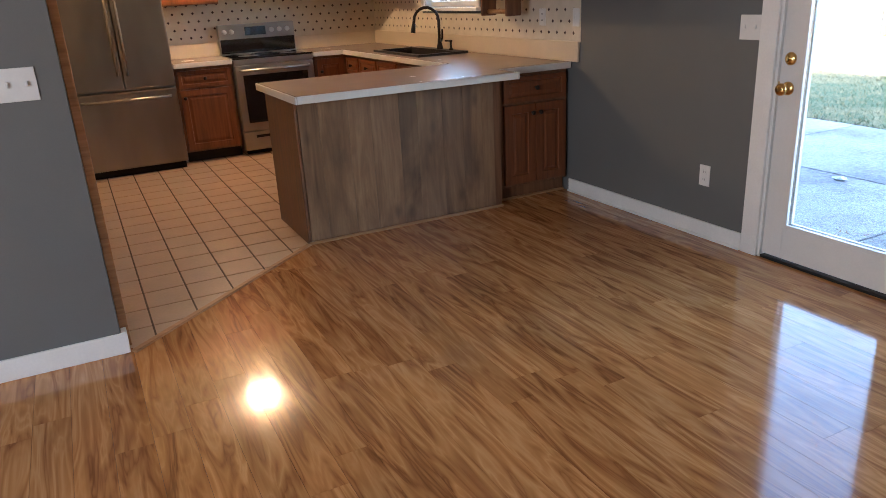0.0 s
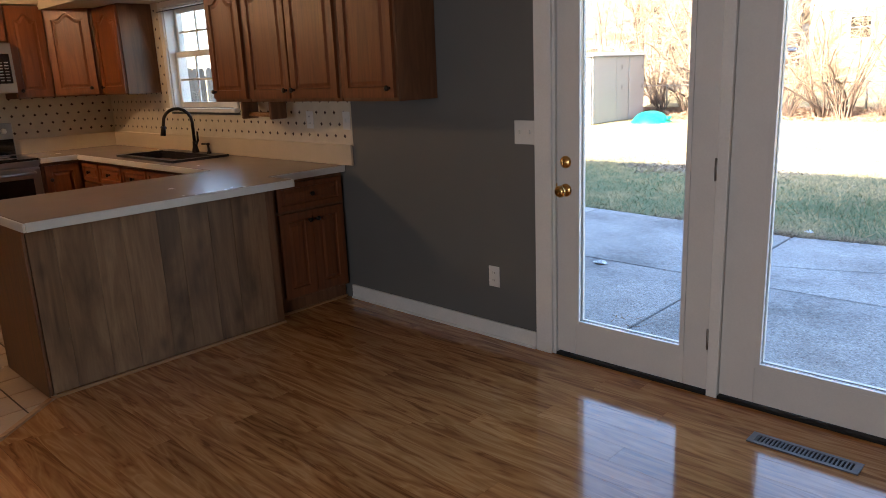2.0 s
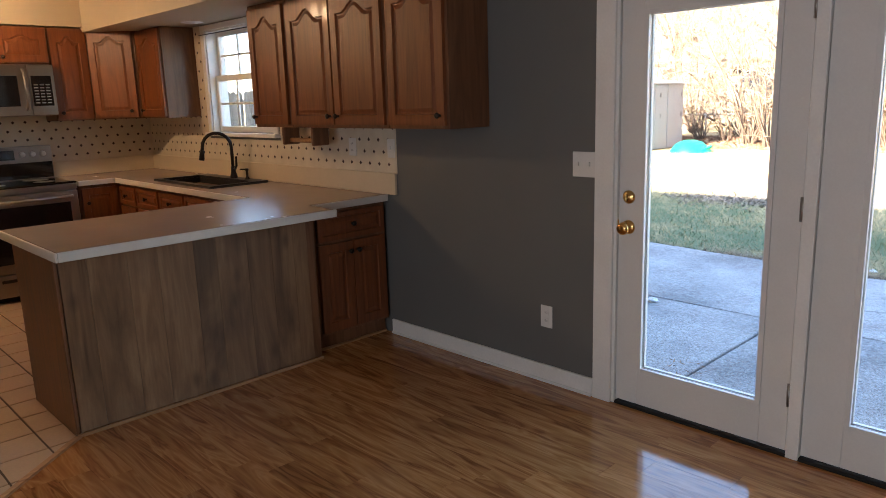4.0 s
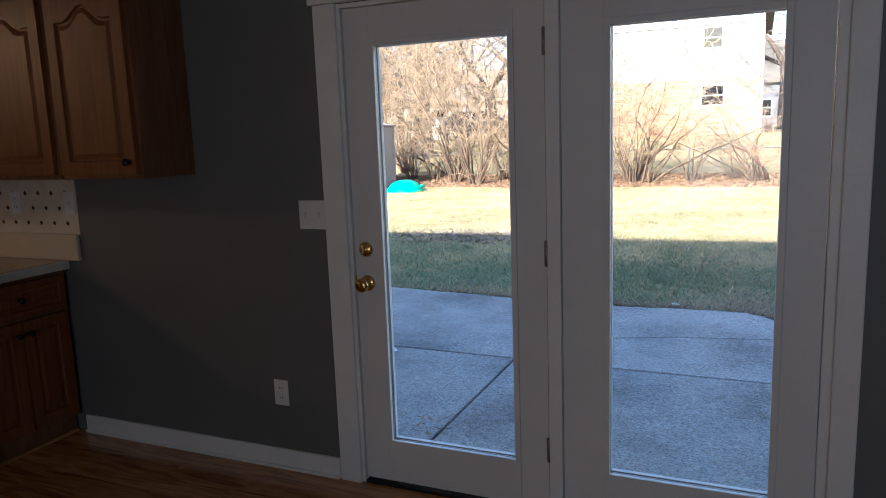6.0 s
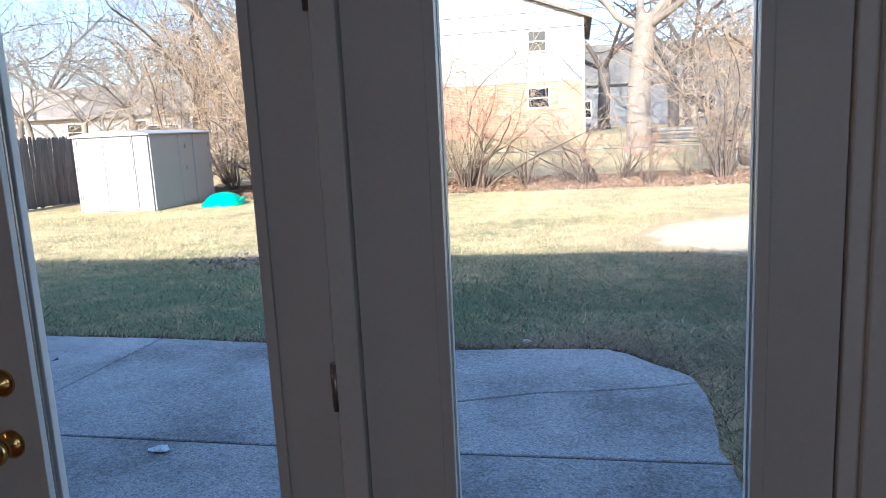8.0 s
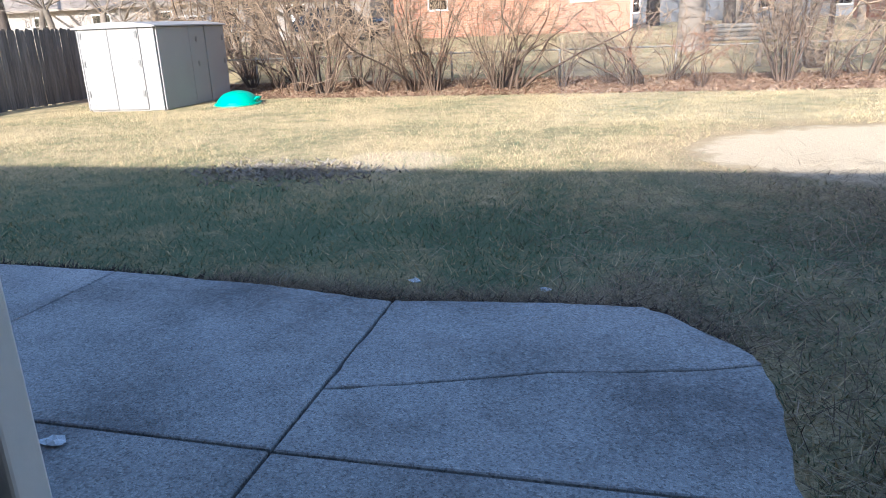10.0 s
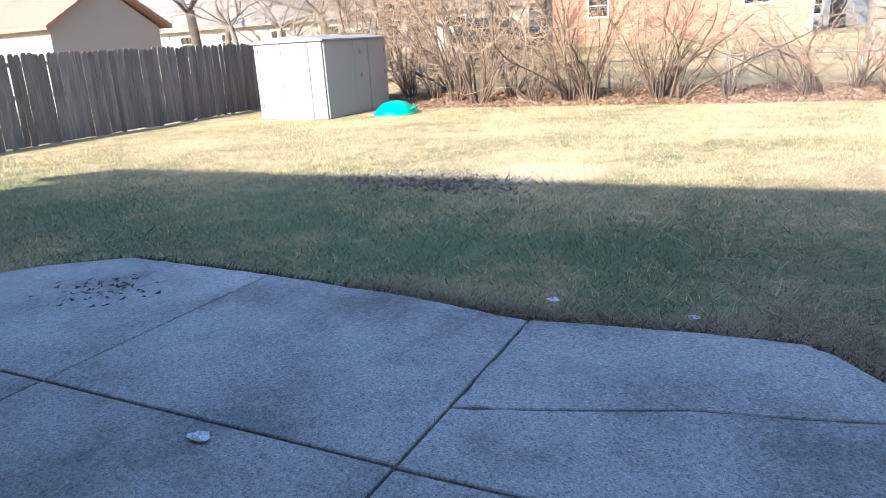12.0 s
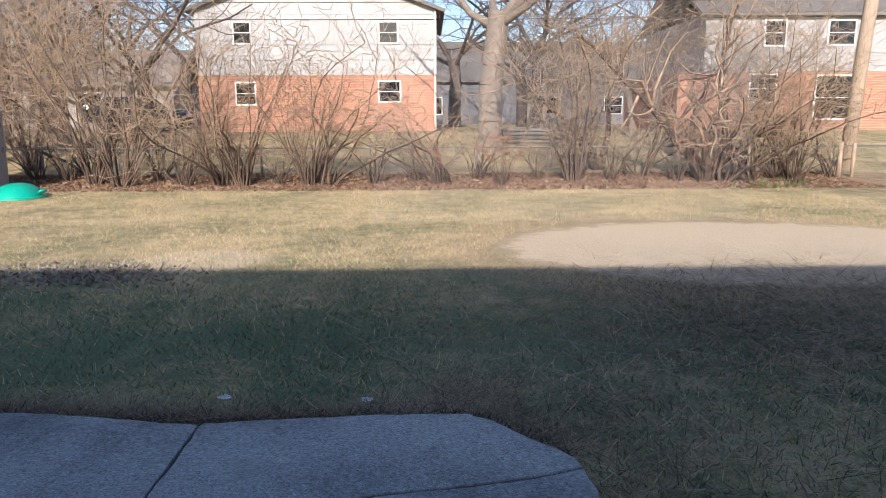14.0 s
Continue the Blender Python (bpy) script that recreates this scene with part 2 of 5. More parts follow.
def prism(points, z0, z1, bm=None):
    """An upright prism over an outline in x and y."""
    bm = bm or bmesh.new()
    lo = [bm.verts.new((x, y, z0)) for x, y in points]
    hi = [bm.verts.new((x, y, z1)) for x, y in points]
    n = len(lo)
    for i in range(n):
        bm.faces.new((lo[i], lo[(i + 1) % n], hi[(i + 1) % n], hi[i]))
    bm.faces.new(lo[::-1])
    bm.faces.new(hi)
    bmesh.ops.recalc_face_normals(bm, faces=bm.faces)
    return bm


def mesh_of(bm, name, mat):
    me = bpy.data.meshes.new(name)
    bm.to_mesh(me)
    bm.free()
    me.materials.append(mat)
    return me


BASE = {}


def thing(name, base, label, category, group="", kind=""):
    """An empty at a thing's base, to which its parts belong."""
    ob = new(name)
    ob.empty_display_size = 0.1
    ob.location = base
    BASE[ob] = Vector(base)
    return tagged(ob, label, category, group, kind)


def part(name, bm, mat, parent, label=""):
    ob = new(name, mesh_of(bm, name, mat))
    ob.parent = parent
    if parent in BASE:
        ob.matrix_parent_inverse = Matrix.Translation(-BASE[parent])
    return tagged(ob, label)


def single(name, bm, mat, label, category, kind="", group=""):
    """A thing of one mesh."""
    return tagged(new(name, mesh_of(bm, name, mat)), label, category, group, kind)


def moved(bm, m):
    bmesh.ops.transform(bm, matrix=m, verts=bm.verts)
    return bm


# ---- room shell ----
WX, NY, CEIL = 3.25, 7.95, 2.42
DOOR_Y0, DOOR_Y1, DOOR_H = 1.0, 2.79, 1.985
WIN_Y0, WIN_Y1, WIN_Z0, WIN_Z1 = 5.7, 6.66, 1.27, 2.08

bm = bmesh.new()
X1 = WX + 0.16
bx(bm, WX, X1, -2.6, DOOR_Y0, -0.1, CEIL)
bx(bm, WX, X1, DOOR_Y0, DOOR_Y1, DOOR_H, CEIL)
bx(bm, WX, X1, DOOR_Y1, WIN_Y0, -0.1, CEIL)
bx(bm, WX, X1, WIN_Y0, WIN_Y1, -0.1, WIN_Z0)
bx(bm, WX, X1, WIN_Y0, WIN_Y1, WIN_Z1, CEIL)
bx(bm, WX, X1, WIN_Y1, NY + 0.16, -0.1, CEIL)
single("wall_east", bm, M_WALL, "dark grey painted wall with french doors", "wall", "structure")
single("wall_north", box(-0.1, WX, NY, NY + 0.16, -0.1, CEIL), M_SOFFIT, "cream painted kitchen wall", "wall", "structure")
single("wall_kitchen_west", box(-0.1, 0.06, 3.6, NY, -0.1, CEIL), M_SOFFIT, "cream kitchen side wall", "wall", "structure")
bm = box(-3.2, 0.165, 3.47, 3.595, -0.1, CEIL, 0.004)
single("wall_partition", bm, M_WALL, "dark grey painted partition wall end", "wall", "structure")
# unseen wall; its opening is added to hold the daylight lamp
bm = bmesh.new()
bx(bm, -3.36, -3.2, -2.6, -1.5, -0.1, CEIL)
bx(bm, -3.36, -3.2, 2.1, 3.6, -0.1, CEIL)
bx(bm, -3.36, -3.2, -1.5, 2.1, -0.1, 0.55)
bx(bm, -3.36, -3.2, -1.5, 2.1, 2.1, CEIL)
single("wall_west", bm, M_WALL, "unseen plain grey wall with an opening added for the daylight lamp", "wall", "structure")
single("wall_south", box(-3.36, WX, -2.76, -2.6, -0.1, CEIL), M_WALL, "plain grey wall", "wall", "structure")
single("ceiling", box(-3.36, X1, -2.76, NY + 0.16, CEIL, CEIL + 0.12), M_CEIL, "off-white painted ceiling", "ceiling", "structure")
bm = bmesh.new()
bx(bm, 0.06, 2.62, 7.6, NY, 2.17, CEIL)
bx(bm, 2.62, WX, 3.56, NY, 2.13, CEIL)
single("soffit", bm, M_SOFFIT, "cream boxed soffit above the wall cabinets", "soffit", "structure")
single("partition_corner_bead", box(0.1655, 0.2, 3.53, 3.6, 0.0, CEIL, 0.003), M_STRIP, "bare tan corner strip on the partition end", "trim", "structure")

# wallpaper sheets, a few millimetres proud of the walls
for q in ((WX - 0.003, WX, 4.325, WIN_Y0 - 0.07, 1.04, 2.13), (WX - 0.003, WX, WIN_Y0 - 0.07, WIN_Y1 + 0.07, 1.04, WIN_Z0 - 0.05), (WX - 0.003, WX, WIN_Y1 + 0.07, NY, 1.04, 2.13), (1.0, WX - 0.003, NY - 0.003, NY, 1.04, 2.17)):
    single("wallpaper", box(*q), M_PAPER, "cream wallpaper printed with dark diamonds", "wallpaper", "structure")

# baseboards
bm = box(WX - 0.014, WX, 2.89, 4.43, 0.0, 0.095, 0.004)
bx(bm, WX - 0.024, WX - 0.014, 2.89, 4.43, 0.0, 0.016, 0.004)
single("baseboard", bm, M_TRIM, "white baseboard with worn top edge", "baseboard", "structure")
bm = box(-3.2, 0.19, 3.455, 3.47, 0.0, 0.095, 0.004)
bx(bm, 0.167, 0.19, 3.4705, 3.528, 0.0, 0.095, 0.004)
single("baseboard", bm, M_TRIM, "chipped white baseboard round a wall end", "baseboard", "structure")
single("baseboard", box(WX - 0.014, WX, -2.6, 0.945, 0.0, 0.095, 0.004), M_TRIM, "white baseboard", "baseboard", "structure")


# ---- french doors ----
def french_doors():
    fx0, fx1 = 3.262, 3.306
    d = thing("door_frame", (WX, 1.9, 0), "white painted french door frame with casing", "door frame", kind="structure")
    part("casing", box(WX - 0.018, WX, 2.785, 2.885, 0, 1.985, 0.004), M_TRIM, d)
    part("casing", box(WX - 0.018, WX, 0.946, 1.024, 0, 1.985, 0.004), M_TRIM, d)
    part("casing", box(WX - 0.022, WX, 0.93, 2.905, 1.986, 2.085, 0.004), M_TRIM, d)
    part("jamb", box(WX + 0.001, X1, 2.772, 2.789, 0, 1.984), M_TRIM, d)
    part("jamb", box(WX + 0.001, X1, 1.001, 1.055, 0, 1.984, 0.003), M_TRIM, d)
    part("head", box(WX + 0.001, X1, 1.056, 2.771, 1.968, 1.984), M_TRIM, d)
    part("mullion", box(WX - 0.004, X1, 1.905, 1.955, 0.0, 1.967, 0.004), M_TRIM, d)
    part("threshold", box(WX + 0.002, X1 + 0.03, 1.056, 2.771, -0.06, 0.012, 0.004), M_GAP, d, "dark worn threshold")
    for y0, y1, g0, g1, side in ((1.96, 2.768, 2.095, 2.635, 1), (1.058, 1.902, 1.197, 1.73, 0)):
        leaf = thing("door_1" if side else "door_2", ((fx0 + fx1) / 2, (y0 + y1) / 2, 0.02), "white glazed french door, closed, brass hardware" if side else "white fixed glazed french door panel", "door", kind="structure")
        z0, z1, h0, h1 = 0.022, 1.964, 0.207, 1.815
        part("stile", box(fx0, fx1, y0, g0 - 0.022, z0, z1, 0.003), M_DOORPAINT, leaf)
        part("stile", box(fx0, fx1, g1 + 0.022, y1, z0, z1, 0.003), M_DOORPAINT, leaf)
        part("rail", box(fx0, fx1, g0 - 0.0218, g1 + 0.0218, z0, h0 - 0.022, 0.003), M_DOORPAINT, leaf)
        part("rail", box(fx0, fx1, g0 - 0.0218, g1 + 0.0218, h1 + 0.022, z1, 0.003), M_DOORPAINT, leaf)
        for xa, xb, w in ((fx0 - 0.006, fx0 + 0.012, 0.022), (fx0 + 0.013, fx0 + 0.02, 0.016), (fx1 - 0.012, fx1 + 0.008, 0.022)):
            for a in ((g0 - w, g0, h0 - w, h1 + w), (g1, g1 + w, h0 - w, h1 + w), (g0, g1, h0 - w, h0), (g0, g1, h1, h1 + w)):
                part("glazing_bead", box(xa, xb, *a, 0.002), M_DOORPAINT if w > 0.02 else M_NICKEL, leaf)
        pane = part("pane", box(3.283, 3.287, g0 - 0.004, g1 + 0.004, h0 - 0.004, h1 + 0.004), M_GLASS, leaf, "clear glass pane")
        pane.visible_shadow = False
        if side:
            for z, big in ((1.02, 0), (0.88, 1)):
                m = pose(fx0, 2.715, z, 0, -90, 0)
                if big:
                    k = part("door_knob", lathe([(0.033, 0), (0.033, 0.004), (0.026, 0.009), (0.013, 0.012), (0.012, 0.03), (0.024, 0.036), (0.03, 0.046), (0.029, 0.058), (0.02, 0.066), (0.006, 0.068)], m), M_BRASS, leaf, "polished brass knob")
                    part("latch_plate", box(fx0 - 0.002, fx0 + 0.02, 2.766, 2.7725, z - 0.03, z + 0.03), M_BRASS, leaf)
                else:
                    part("deadbolt", lathe([(0.031, 0), (0.031, 0.006), (0.024, 0.012), (0.012, 0.013), (0.01, 0.018), (0.004, 0.019)], m), M_BRASS, leaf, "brass deadbolt rose")
                    part("thumb_turn", box(fx0 - 0.034, fx0 - 0.017, 2.711, 2.719, z - 0.014, z + 0.014, 0.003), M_BRASS, leaf)
            for z in (0.27, 1.03, 1.78):
                hg = part("hinge", tube([(fx0 - 0.01, 1.957, z - 0.048), (fx0 - 0.01, 1.957, z + 0.048)], 0.0075, 10), M_NICKEL, leaf, "dull metal hinge")
                part("hinge_leaf", box(fx0 - 0.0025, fx0, 1.962, 1.969, z - 0.045, z + 0.045), M_NICKEL, hg)


french_doors()


def kitchen_window():
    w = thing("window_1", (WX, 6.14, WIN_Z0), "white double-hung kitchen window with muntins", "window", kind="structure")
    y0, y1, z0, z1 = WIN_Y0, WIN_Y1, WIN_Z0, WIN_Z1
    for a in ((y0 - 0.06, y0, z0, z1), (y1, y1 + 0.06, z0, z1), (y0 - 0.06, y1 + 0.06, z1, z1 + 0.045)):
        part("window_casing", box(WX - 0.018, WX, *a, 0.004), M_TRIM, w)
    part("window_sill", box(WX - 0.05, WX + 0.06, y0 - 0.07, y1 + 0.07, z0 - 0.03, z0 - 0.001, 0.004), M_TRIM, w)
    for q in ((y0 + 0.0005, y0 + 0.012, z0, z1), (y1 - 0.012, y1 - 0.0005, z0, z1), (y0 + 0.0125, y1 - 0.0125, z1 - 0.012, z1 - 0.0005)):
        part("window_jamb", box(WX - 0.001, WX + 0.15, *q), M_TRIM, w)
    zm = (z0 + z1) / 2 + 0.03
    for k, (a, b, x) in enumerate(((z0 + 0.002, zm + 0.02, WX + 0.05), (zm - 0.02, z1 - 0.002, WX + 0.085))):
        s = part("sash", box(x, x + 0.03, y0 + 0.013, y0 + 0.05, a, b, 0.003), M_TRIM, w)
        part("sash_stile", box(x, x + 0.03, y1 - 0.05, y1 - 0.013, a, b, 0.003), M_TRIM, s)
        part("sash_rail", box(x, x + 0.03, y0 + 0.051, y1 - 0.051, a, a + 0.045, 0.003), M_TRIM, s)
        part("sash_rail", box(x, x + 0.03, y0 + 0.051, y1 - 0.051, b - 0.045, b, 0.003), M_TRIM, s)
        for f in (1 / 3, 2 / 3):
            yy = y0 + 0.05 + (y1 - y0 - 0.1) * f
            part("muntin", box(x + 0.009, x + 0.021, yy - 0.008, yy + 0.008, a + 0.046, b - 0.046), M_TRIM, s)
        zz = (a + b) / 2
        part("muntin", box(x + 0.01, x + 0.02, y0 + 0.051, y1 - 0.051, zz - 0.008, zz + 0.008), M_TRIM, s)
        p = part("pane", box(x + 0.013, x + 0.017, y0 + 0.045, y1 - 0.045, a + 0.04, b - 0.04), M_GLASS, s)
        p.visible_shadow = False
    part("curtain_rod", tube([(WX - 0.03, y0 - 0.05, z1 - 0.03), (WX - 0.03, y1 + 0.05, z1 - 0.03)], 0.004, 8), M_BRONZE, w, "thin dark curtain rod")


kitchen_window()

# ---- kitchen ----
def door_bm(w, h, m, arch=0.0, rail=0.055, thick=0.02):
    """A raised-panel cabinet door, its panel arched at the top: local x across, z up, y outwards (negative)."""
    bm = bmesh.new()
    n = 14

    def loop(inset, out, arched=True):
        a, b, c, d = -w / 2 + rail + inset, w / 2 - rail - inset, rail + inset, h - rail - inset
        pts = [(a, c), (b, c)]
        for i in range(n + 1):
            u = b + (a - b) * i / n
            s = abs(2 * i / n - 1)
            lift = 0.5 + 0.5 * math.cos(math.pi * min(1, s / 0.72))
            pts.append((u, d - arch * (1 - lift)))
        return [bm.verts.new(m @ Vector((x, -out, z))) for x, z in pts]

    inner = loop(0, thick)
    outer, back = [], []
    corners = [(-w / 2, 0), (w / 2, 0)] + [(w / 2 - w * i / n, h) for i in range(n + 1)]
    for x, z in corners:
        outer.append(bm.verts.new(m @ Vector((x, -thick, z))))
        back.append(bm.verts.new(m @ Vector((x, 0, z))))
    loops = [back, outer, inner, loop(0.004, thick - 0.009), loop(0.014, thick - 0.009), loop(0.032, thick - 0.002)]
    for a, b in zip(loops, loops[1:]):
        for i in range(len(a)):
            j = (i + 1) % len(a)
            bm.faces.new((a[i], a[j], b[j], b[i]))
    bm.faces.new(loops[-1])
    bm.faces.new(back[::-1])
    bmesh.ops.recalc_face_normals(bm, faces=bm.faces)
    return bm


def knob_bm(m):
    return lathe([(0.008, 0), (0.006, 0.012), (0.012, 0.016), (0.016, 0.022), (0.014, 0.029), (0.005, 0.032)], m, 12)


def put_door(parent, x, y, z, w, h, turn, arch=0.05, knob=None, name="door"):
    """A door whose foot's middle is at x, y, z; turn: the way it faces (0 is -y, -90 is -x)."""
    m = pose(x, y, z, 0, 0, turn)
    d = part(name, door_bm(w, h, m, arch, 0.055 if h > 0.25 else 0.03), M_OAK, parent)
    if knob:
        part("knob", knob_bm(m @ pose(knob[0], -0.02, knob[1], 90, 0, 0)), M_BRONZE, d, "dark bronze knob")
    return d


# wall cabinets over the peninsula, facing west
UB, UT = 1.335, 2.125
for y0, y1, nd in ((4.99, 5.44, 1), (4.03, 4.98, 2), (3.555, 4.02, 1)):
    c = thing("wall_cabinet", (3.09, (y0 + y1) / 2, UB), "stained oak wall cabinet with arched raised-panel doors" if nd == 2 else "stained oak wall cabinet with one arched door", "cabinet", "wall cabinets over the peninsula")
    part("body", box(2.951, WX - 0.004, y0, y1, UB, UT, 0.002), M_OAKEND, c)
    w = (y1 - y0 - 0.02) / nd
    for k in range(nd):
        yc = y1 - 0.01 - w * (k + 0.5)
        right = (k == 0 and nd == 2) or (nd == 1 and y0 < 4)
        if nd == 1 and y0 > 4.5:
            right = False
        put_door(c, 2.95, yc, UB + 0.02, w - 0.015, UT - UB - 0.05, -90, 0.06, ((w / 2 - 0.04) * (1 if right else -1), 0.05))

# paper towel holder under the cabinets
c = thing("towel_holder", (3.05, 5.03, 1.2), "wooden paper towel holder fixed under the cabinet", "towel holder")
for y in (4.86, 5.2):
    part("bracket", box(3.0, 3.13, y - 0.012, y + 0.012, 1.215, UB - 0.001, 0.01), M_OAKEND, c)
part("dowel", tube([(3.06, 4.872, 1.245), (3.06, 5.188, 1.245)], 0.016, 12), M_STRIP, c, "pale wooden dowel")

# wall cabinets on the north wall
c = thing("wall_cabinet", (1.95, 7.78, 1.86), "short stained oak cabinet above the microwave", "cabinet", "north wall cabinets")
part("body", box(1.57, 2.34, 7.641, NY - 0.004, 1.865, 2.165, 0.002), M_OAKEND, c)
put_door(c, 1.765, 7.64, 1.88, 0.37, 0.27, 0, 0.035, (0.15, 0.04))
put_door(c, 2.145, 7.64, 1.88, 0.37, 0.27, 0, 0.035, (-0.15, 0.04))
c = thing("wall_cabinet", (2.5, 7.78, 1.4), "stained oak wall cabinet with one arched door", "cabinet", "north wall cabinets")
part("body", box(2.342, 2.648, 7.641, NY - 0.004, 1.4, 2.165, 0.002), M_OAKEND, c)
put_door(c, 2.495, 7.64, 1.415, 0.29, 0.735, 0, 0.05, (-0.11, 0.05))
c = thing("corner_wall_cabinet", (3.0, 7.7, 1.4), "stained oak corner cabinet with angled arched door", "cabinet", "north wall cabinets")
part("body", prism([(2.65, NY - 0.004), (2.65, 7.64), (2.94, 7.35), (WX - 0.004, 7.35), (WX - 0.004, NY - 0.004)], 1.4, 2.165), M_OAKEND, c)
put_door(c, 2.793, 7.493, 1.415, 0.375, 0.735, -45, 0.05, (0.14, 0.05))
c = thing("wall_cabinet", (3.09, 7.1, 1.4), "stained oak wall cabinet with pale side panel beside the window", "cabinet", "north wall cabinets")
part("body", box(2.961, WX - 0.004, 6.86, 7.348, 1.4, 2.128, 0.002), M_OAKEND, c)
put_door(c, 2.96, 7.1, 1.415, 0.45, 0.7, -90, 0.05, (-0.18, 0.05))
c = thing("wall_cabinet", (0.8, 7.7, 1.86), "stained oak cabinet above the refrigerator", "cabinet", "north wall cabinets")
part("body", box(0.1, 1.03, 7.601, NY - 0.004, 1.83, 2.165, 0.002), M_OAKEND, c)
put_door(c, 0.34, 7.6, 1.85, 0.44, 0.29, 0, 0.035, (0.17, 0.04))
put_door(c, 0.8, 7.6, 1.85, 0.44, 0.29, 0, 0.035, (-0.17, 0.04))
c = thing("wall_cabinet", (1.3, 7.78, 1.4), "stained oak wall cabinet with one arched door", "cabinet", "north wall cabinets")
part("body", box(1.04, 1.565, 7.641, NY - 0.004, 1.4, 2.165, 0.002), M_OAKEND, c)
put_door(c, 1.303, 7.64, 1.415, 0.5, 0.735, 0, 0.05, (0.2, 0.05))


def base_cabinet(label, x0, x1, y0, y1, fronts, group="", body=None):
    c = thing("base_cabinet", ((x0 + x1) / 2, (y0 + y1) / 2, 0), label, "cabinet", group)
    part("body", box(x0, x1, y0, y1, 0.1, 0.868, 0.002), body or M_OAKEND, c)
    for f in fronts:
        put_door(c, *f[:6], arch=0.0, knob=f[6], name="drawer" if f[4] < 0.2 else "door")
    return c


c = base_cabinet("stained oak base cabinet with drawer above two doors", 2.66, 3.235, 4.46, 5.05,
                 [(2.965, 4.458, 0.68, 0.5, 0.165, 0, (0, 0.085)), (2.84, 4.458, 0.12, 0.245, 0.54, 0, (0.095, 0.48)), (3.09, 4.458, 0.12, 0.245, 0.54, 0, (-0.095, 0.48))])
part("toe_kick", box(2.66, 3.235, 4.5, 4.52, 0.0, 0.099), M_OAKEND, c)
part("quarter_round", box(2.66, 3.235, 4.482, 4.499, 0.0, 0.016, 0.004), M_STRIP, c)
c = base_cabinet("stained oak base cabinet beside the range", 1.03, 1.545, 7.36, NY - 0.01,
                 [(1.287, 7.358, 0.69, 0.47, 0.15, 0, (0, 0.075)), (1.287, 7.358, 0.12, 0.47, 0.55, 0, (-0.2, 0.48))])
part("toe_kick", box(1.03, 1.545, 7.43, 7.45, 0.0, 0.099), M_GAP, c)
c = base_cabinet("stained oak corner base cabinet", 2.34, WX - 0.01, 7.36, NY - 0.01,
                 [(2.5, 7.358, 0.12, 0.28, 0.72, 0, (-0.1, 0.6))])
part("toe_kick", box(2.34, 2.75, 7.43, 7.45, 0.0, 0.099), M_GAP, c)
yy = 7.34
for w in (0.36, 0.45, 0.45, 0.45, 0.55):
    y0 = yy - w
    c = base_cabinet("stained oak base cabinet under the sink counter", 2.68, WX - 0.01, y0 + 0.001, yy - 0.001,
                     [(2.678, (y0 + yy) / 2, 0.69, w - 0.03, 0.15, -90, (0, 0.075)), (2.678, (y0 + yy) / 2, 0.12, w - 0.03, 0.55, -90, (w / 2 - 0.06, 0.48))], "sink run cabinets")
    part("toe_kick", box(2.75, 2.77, y0 + 0.002, yy - 0.002, 0.0, 0.099), M_GAP, c)
    yy = y0

# peninsula with plank panelling
c = thing("peninsula", (1.96, 4.7, 0), "peninsula base clad in grey-brown vertical wood planks", "kitchen island")
part("body", box(1.296, 2.655, 4.4, 5.03, 0.012, 0.868), M_OAKEND, c)
part("end_panel", box(1.28, 1.2955, 4.384, 5.03, 0.0, 0.868, 0.002), M_OAKEND, c, "brown side panel")
edges = [1.3, 1.42, 1.6, 1.745, 1.93, 2.05, 2.225, 2.37, 2.51, 2.6]
for a, b in zip(edges, edges[1:]):
    part("plank", box(a + 0.0006, b - 0.0006, 4.385, 4.3995, 0.018, 0.868, 0.001), M_PANEL, c)
part("corner_stile", box(2.602, 2.655, 4.392, 4.3995, 0.018, 0.868, 0.002), M_OAKEND, c)
part("floor_strip", box(1.28, 2.655, 4.37, 4.3845, 0.0, 0.017, 0.004), M_STRIP, c, "pale quarter-round strip")


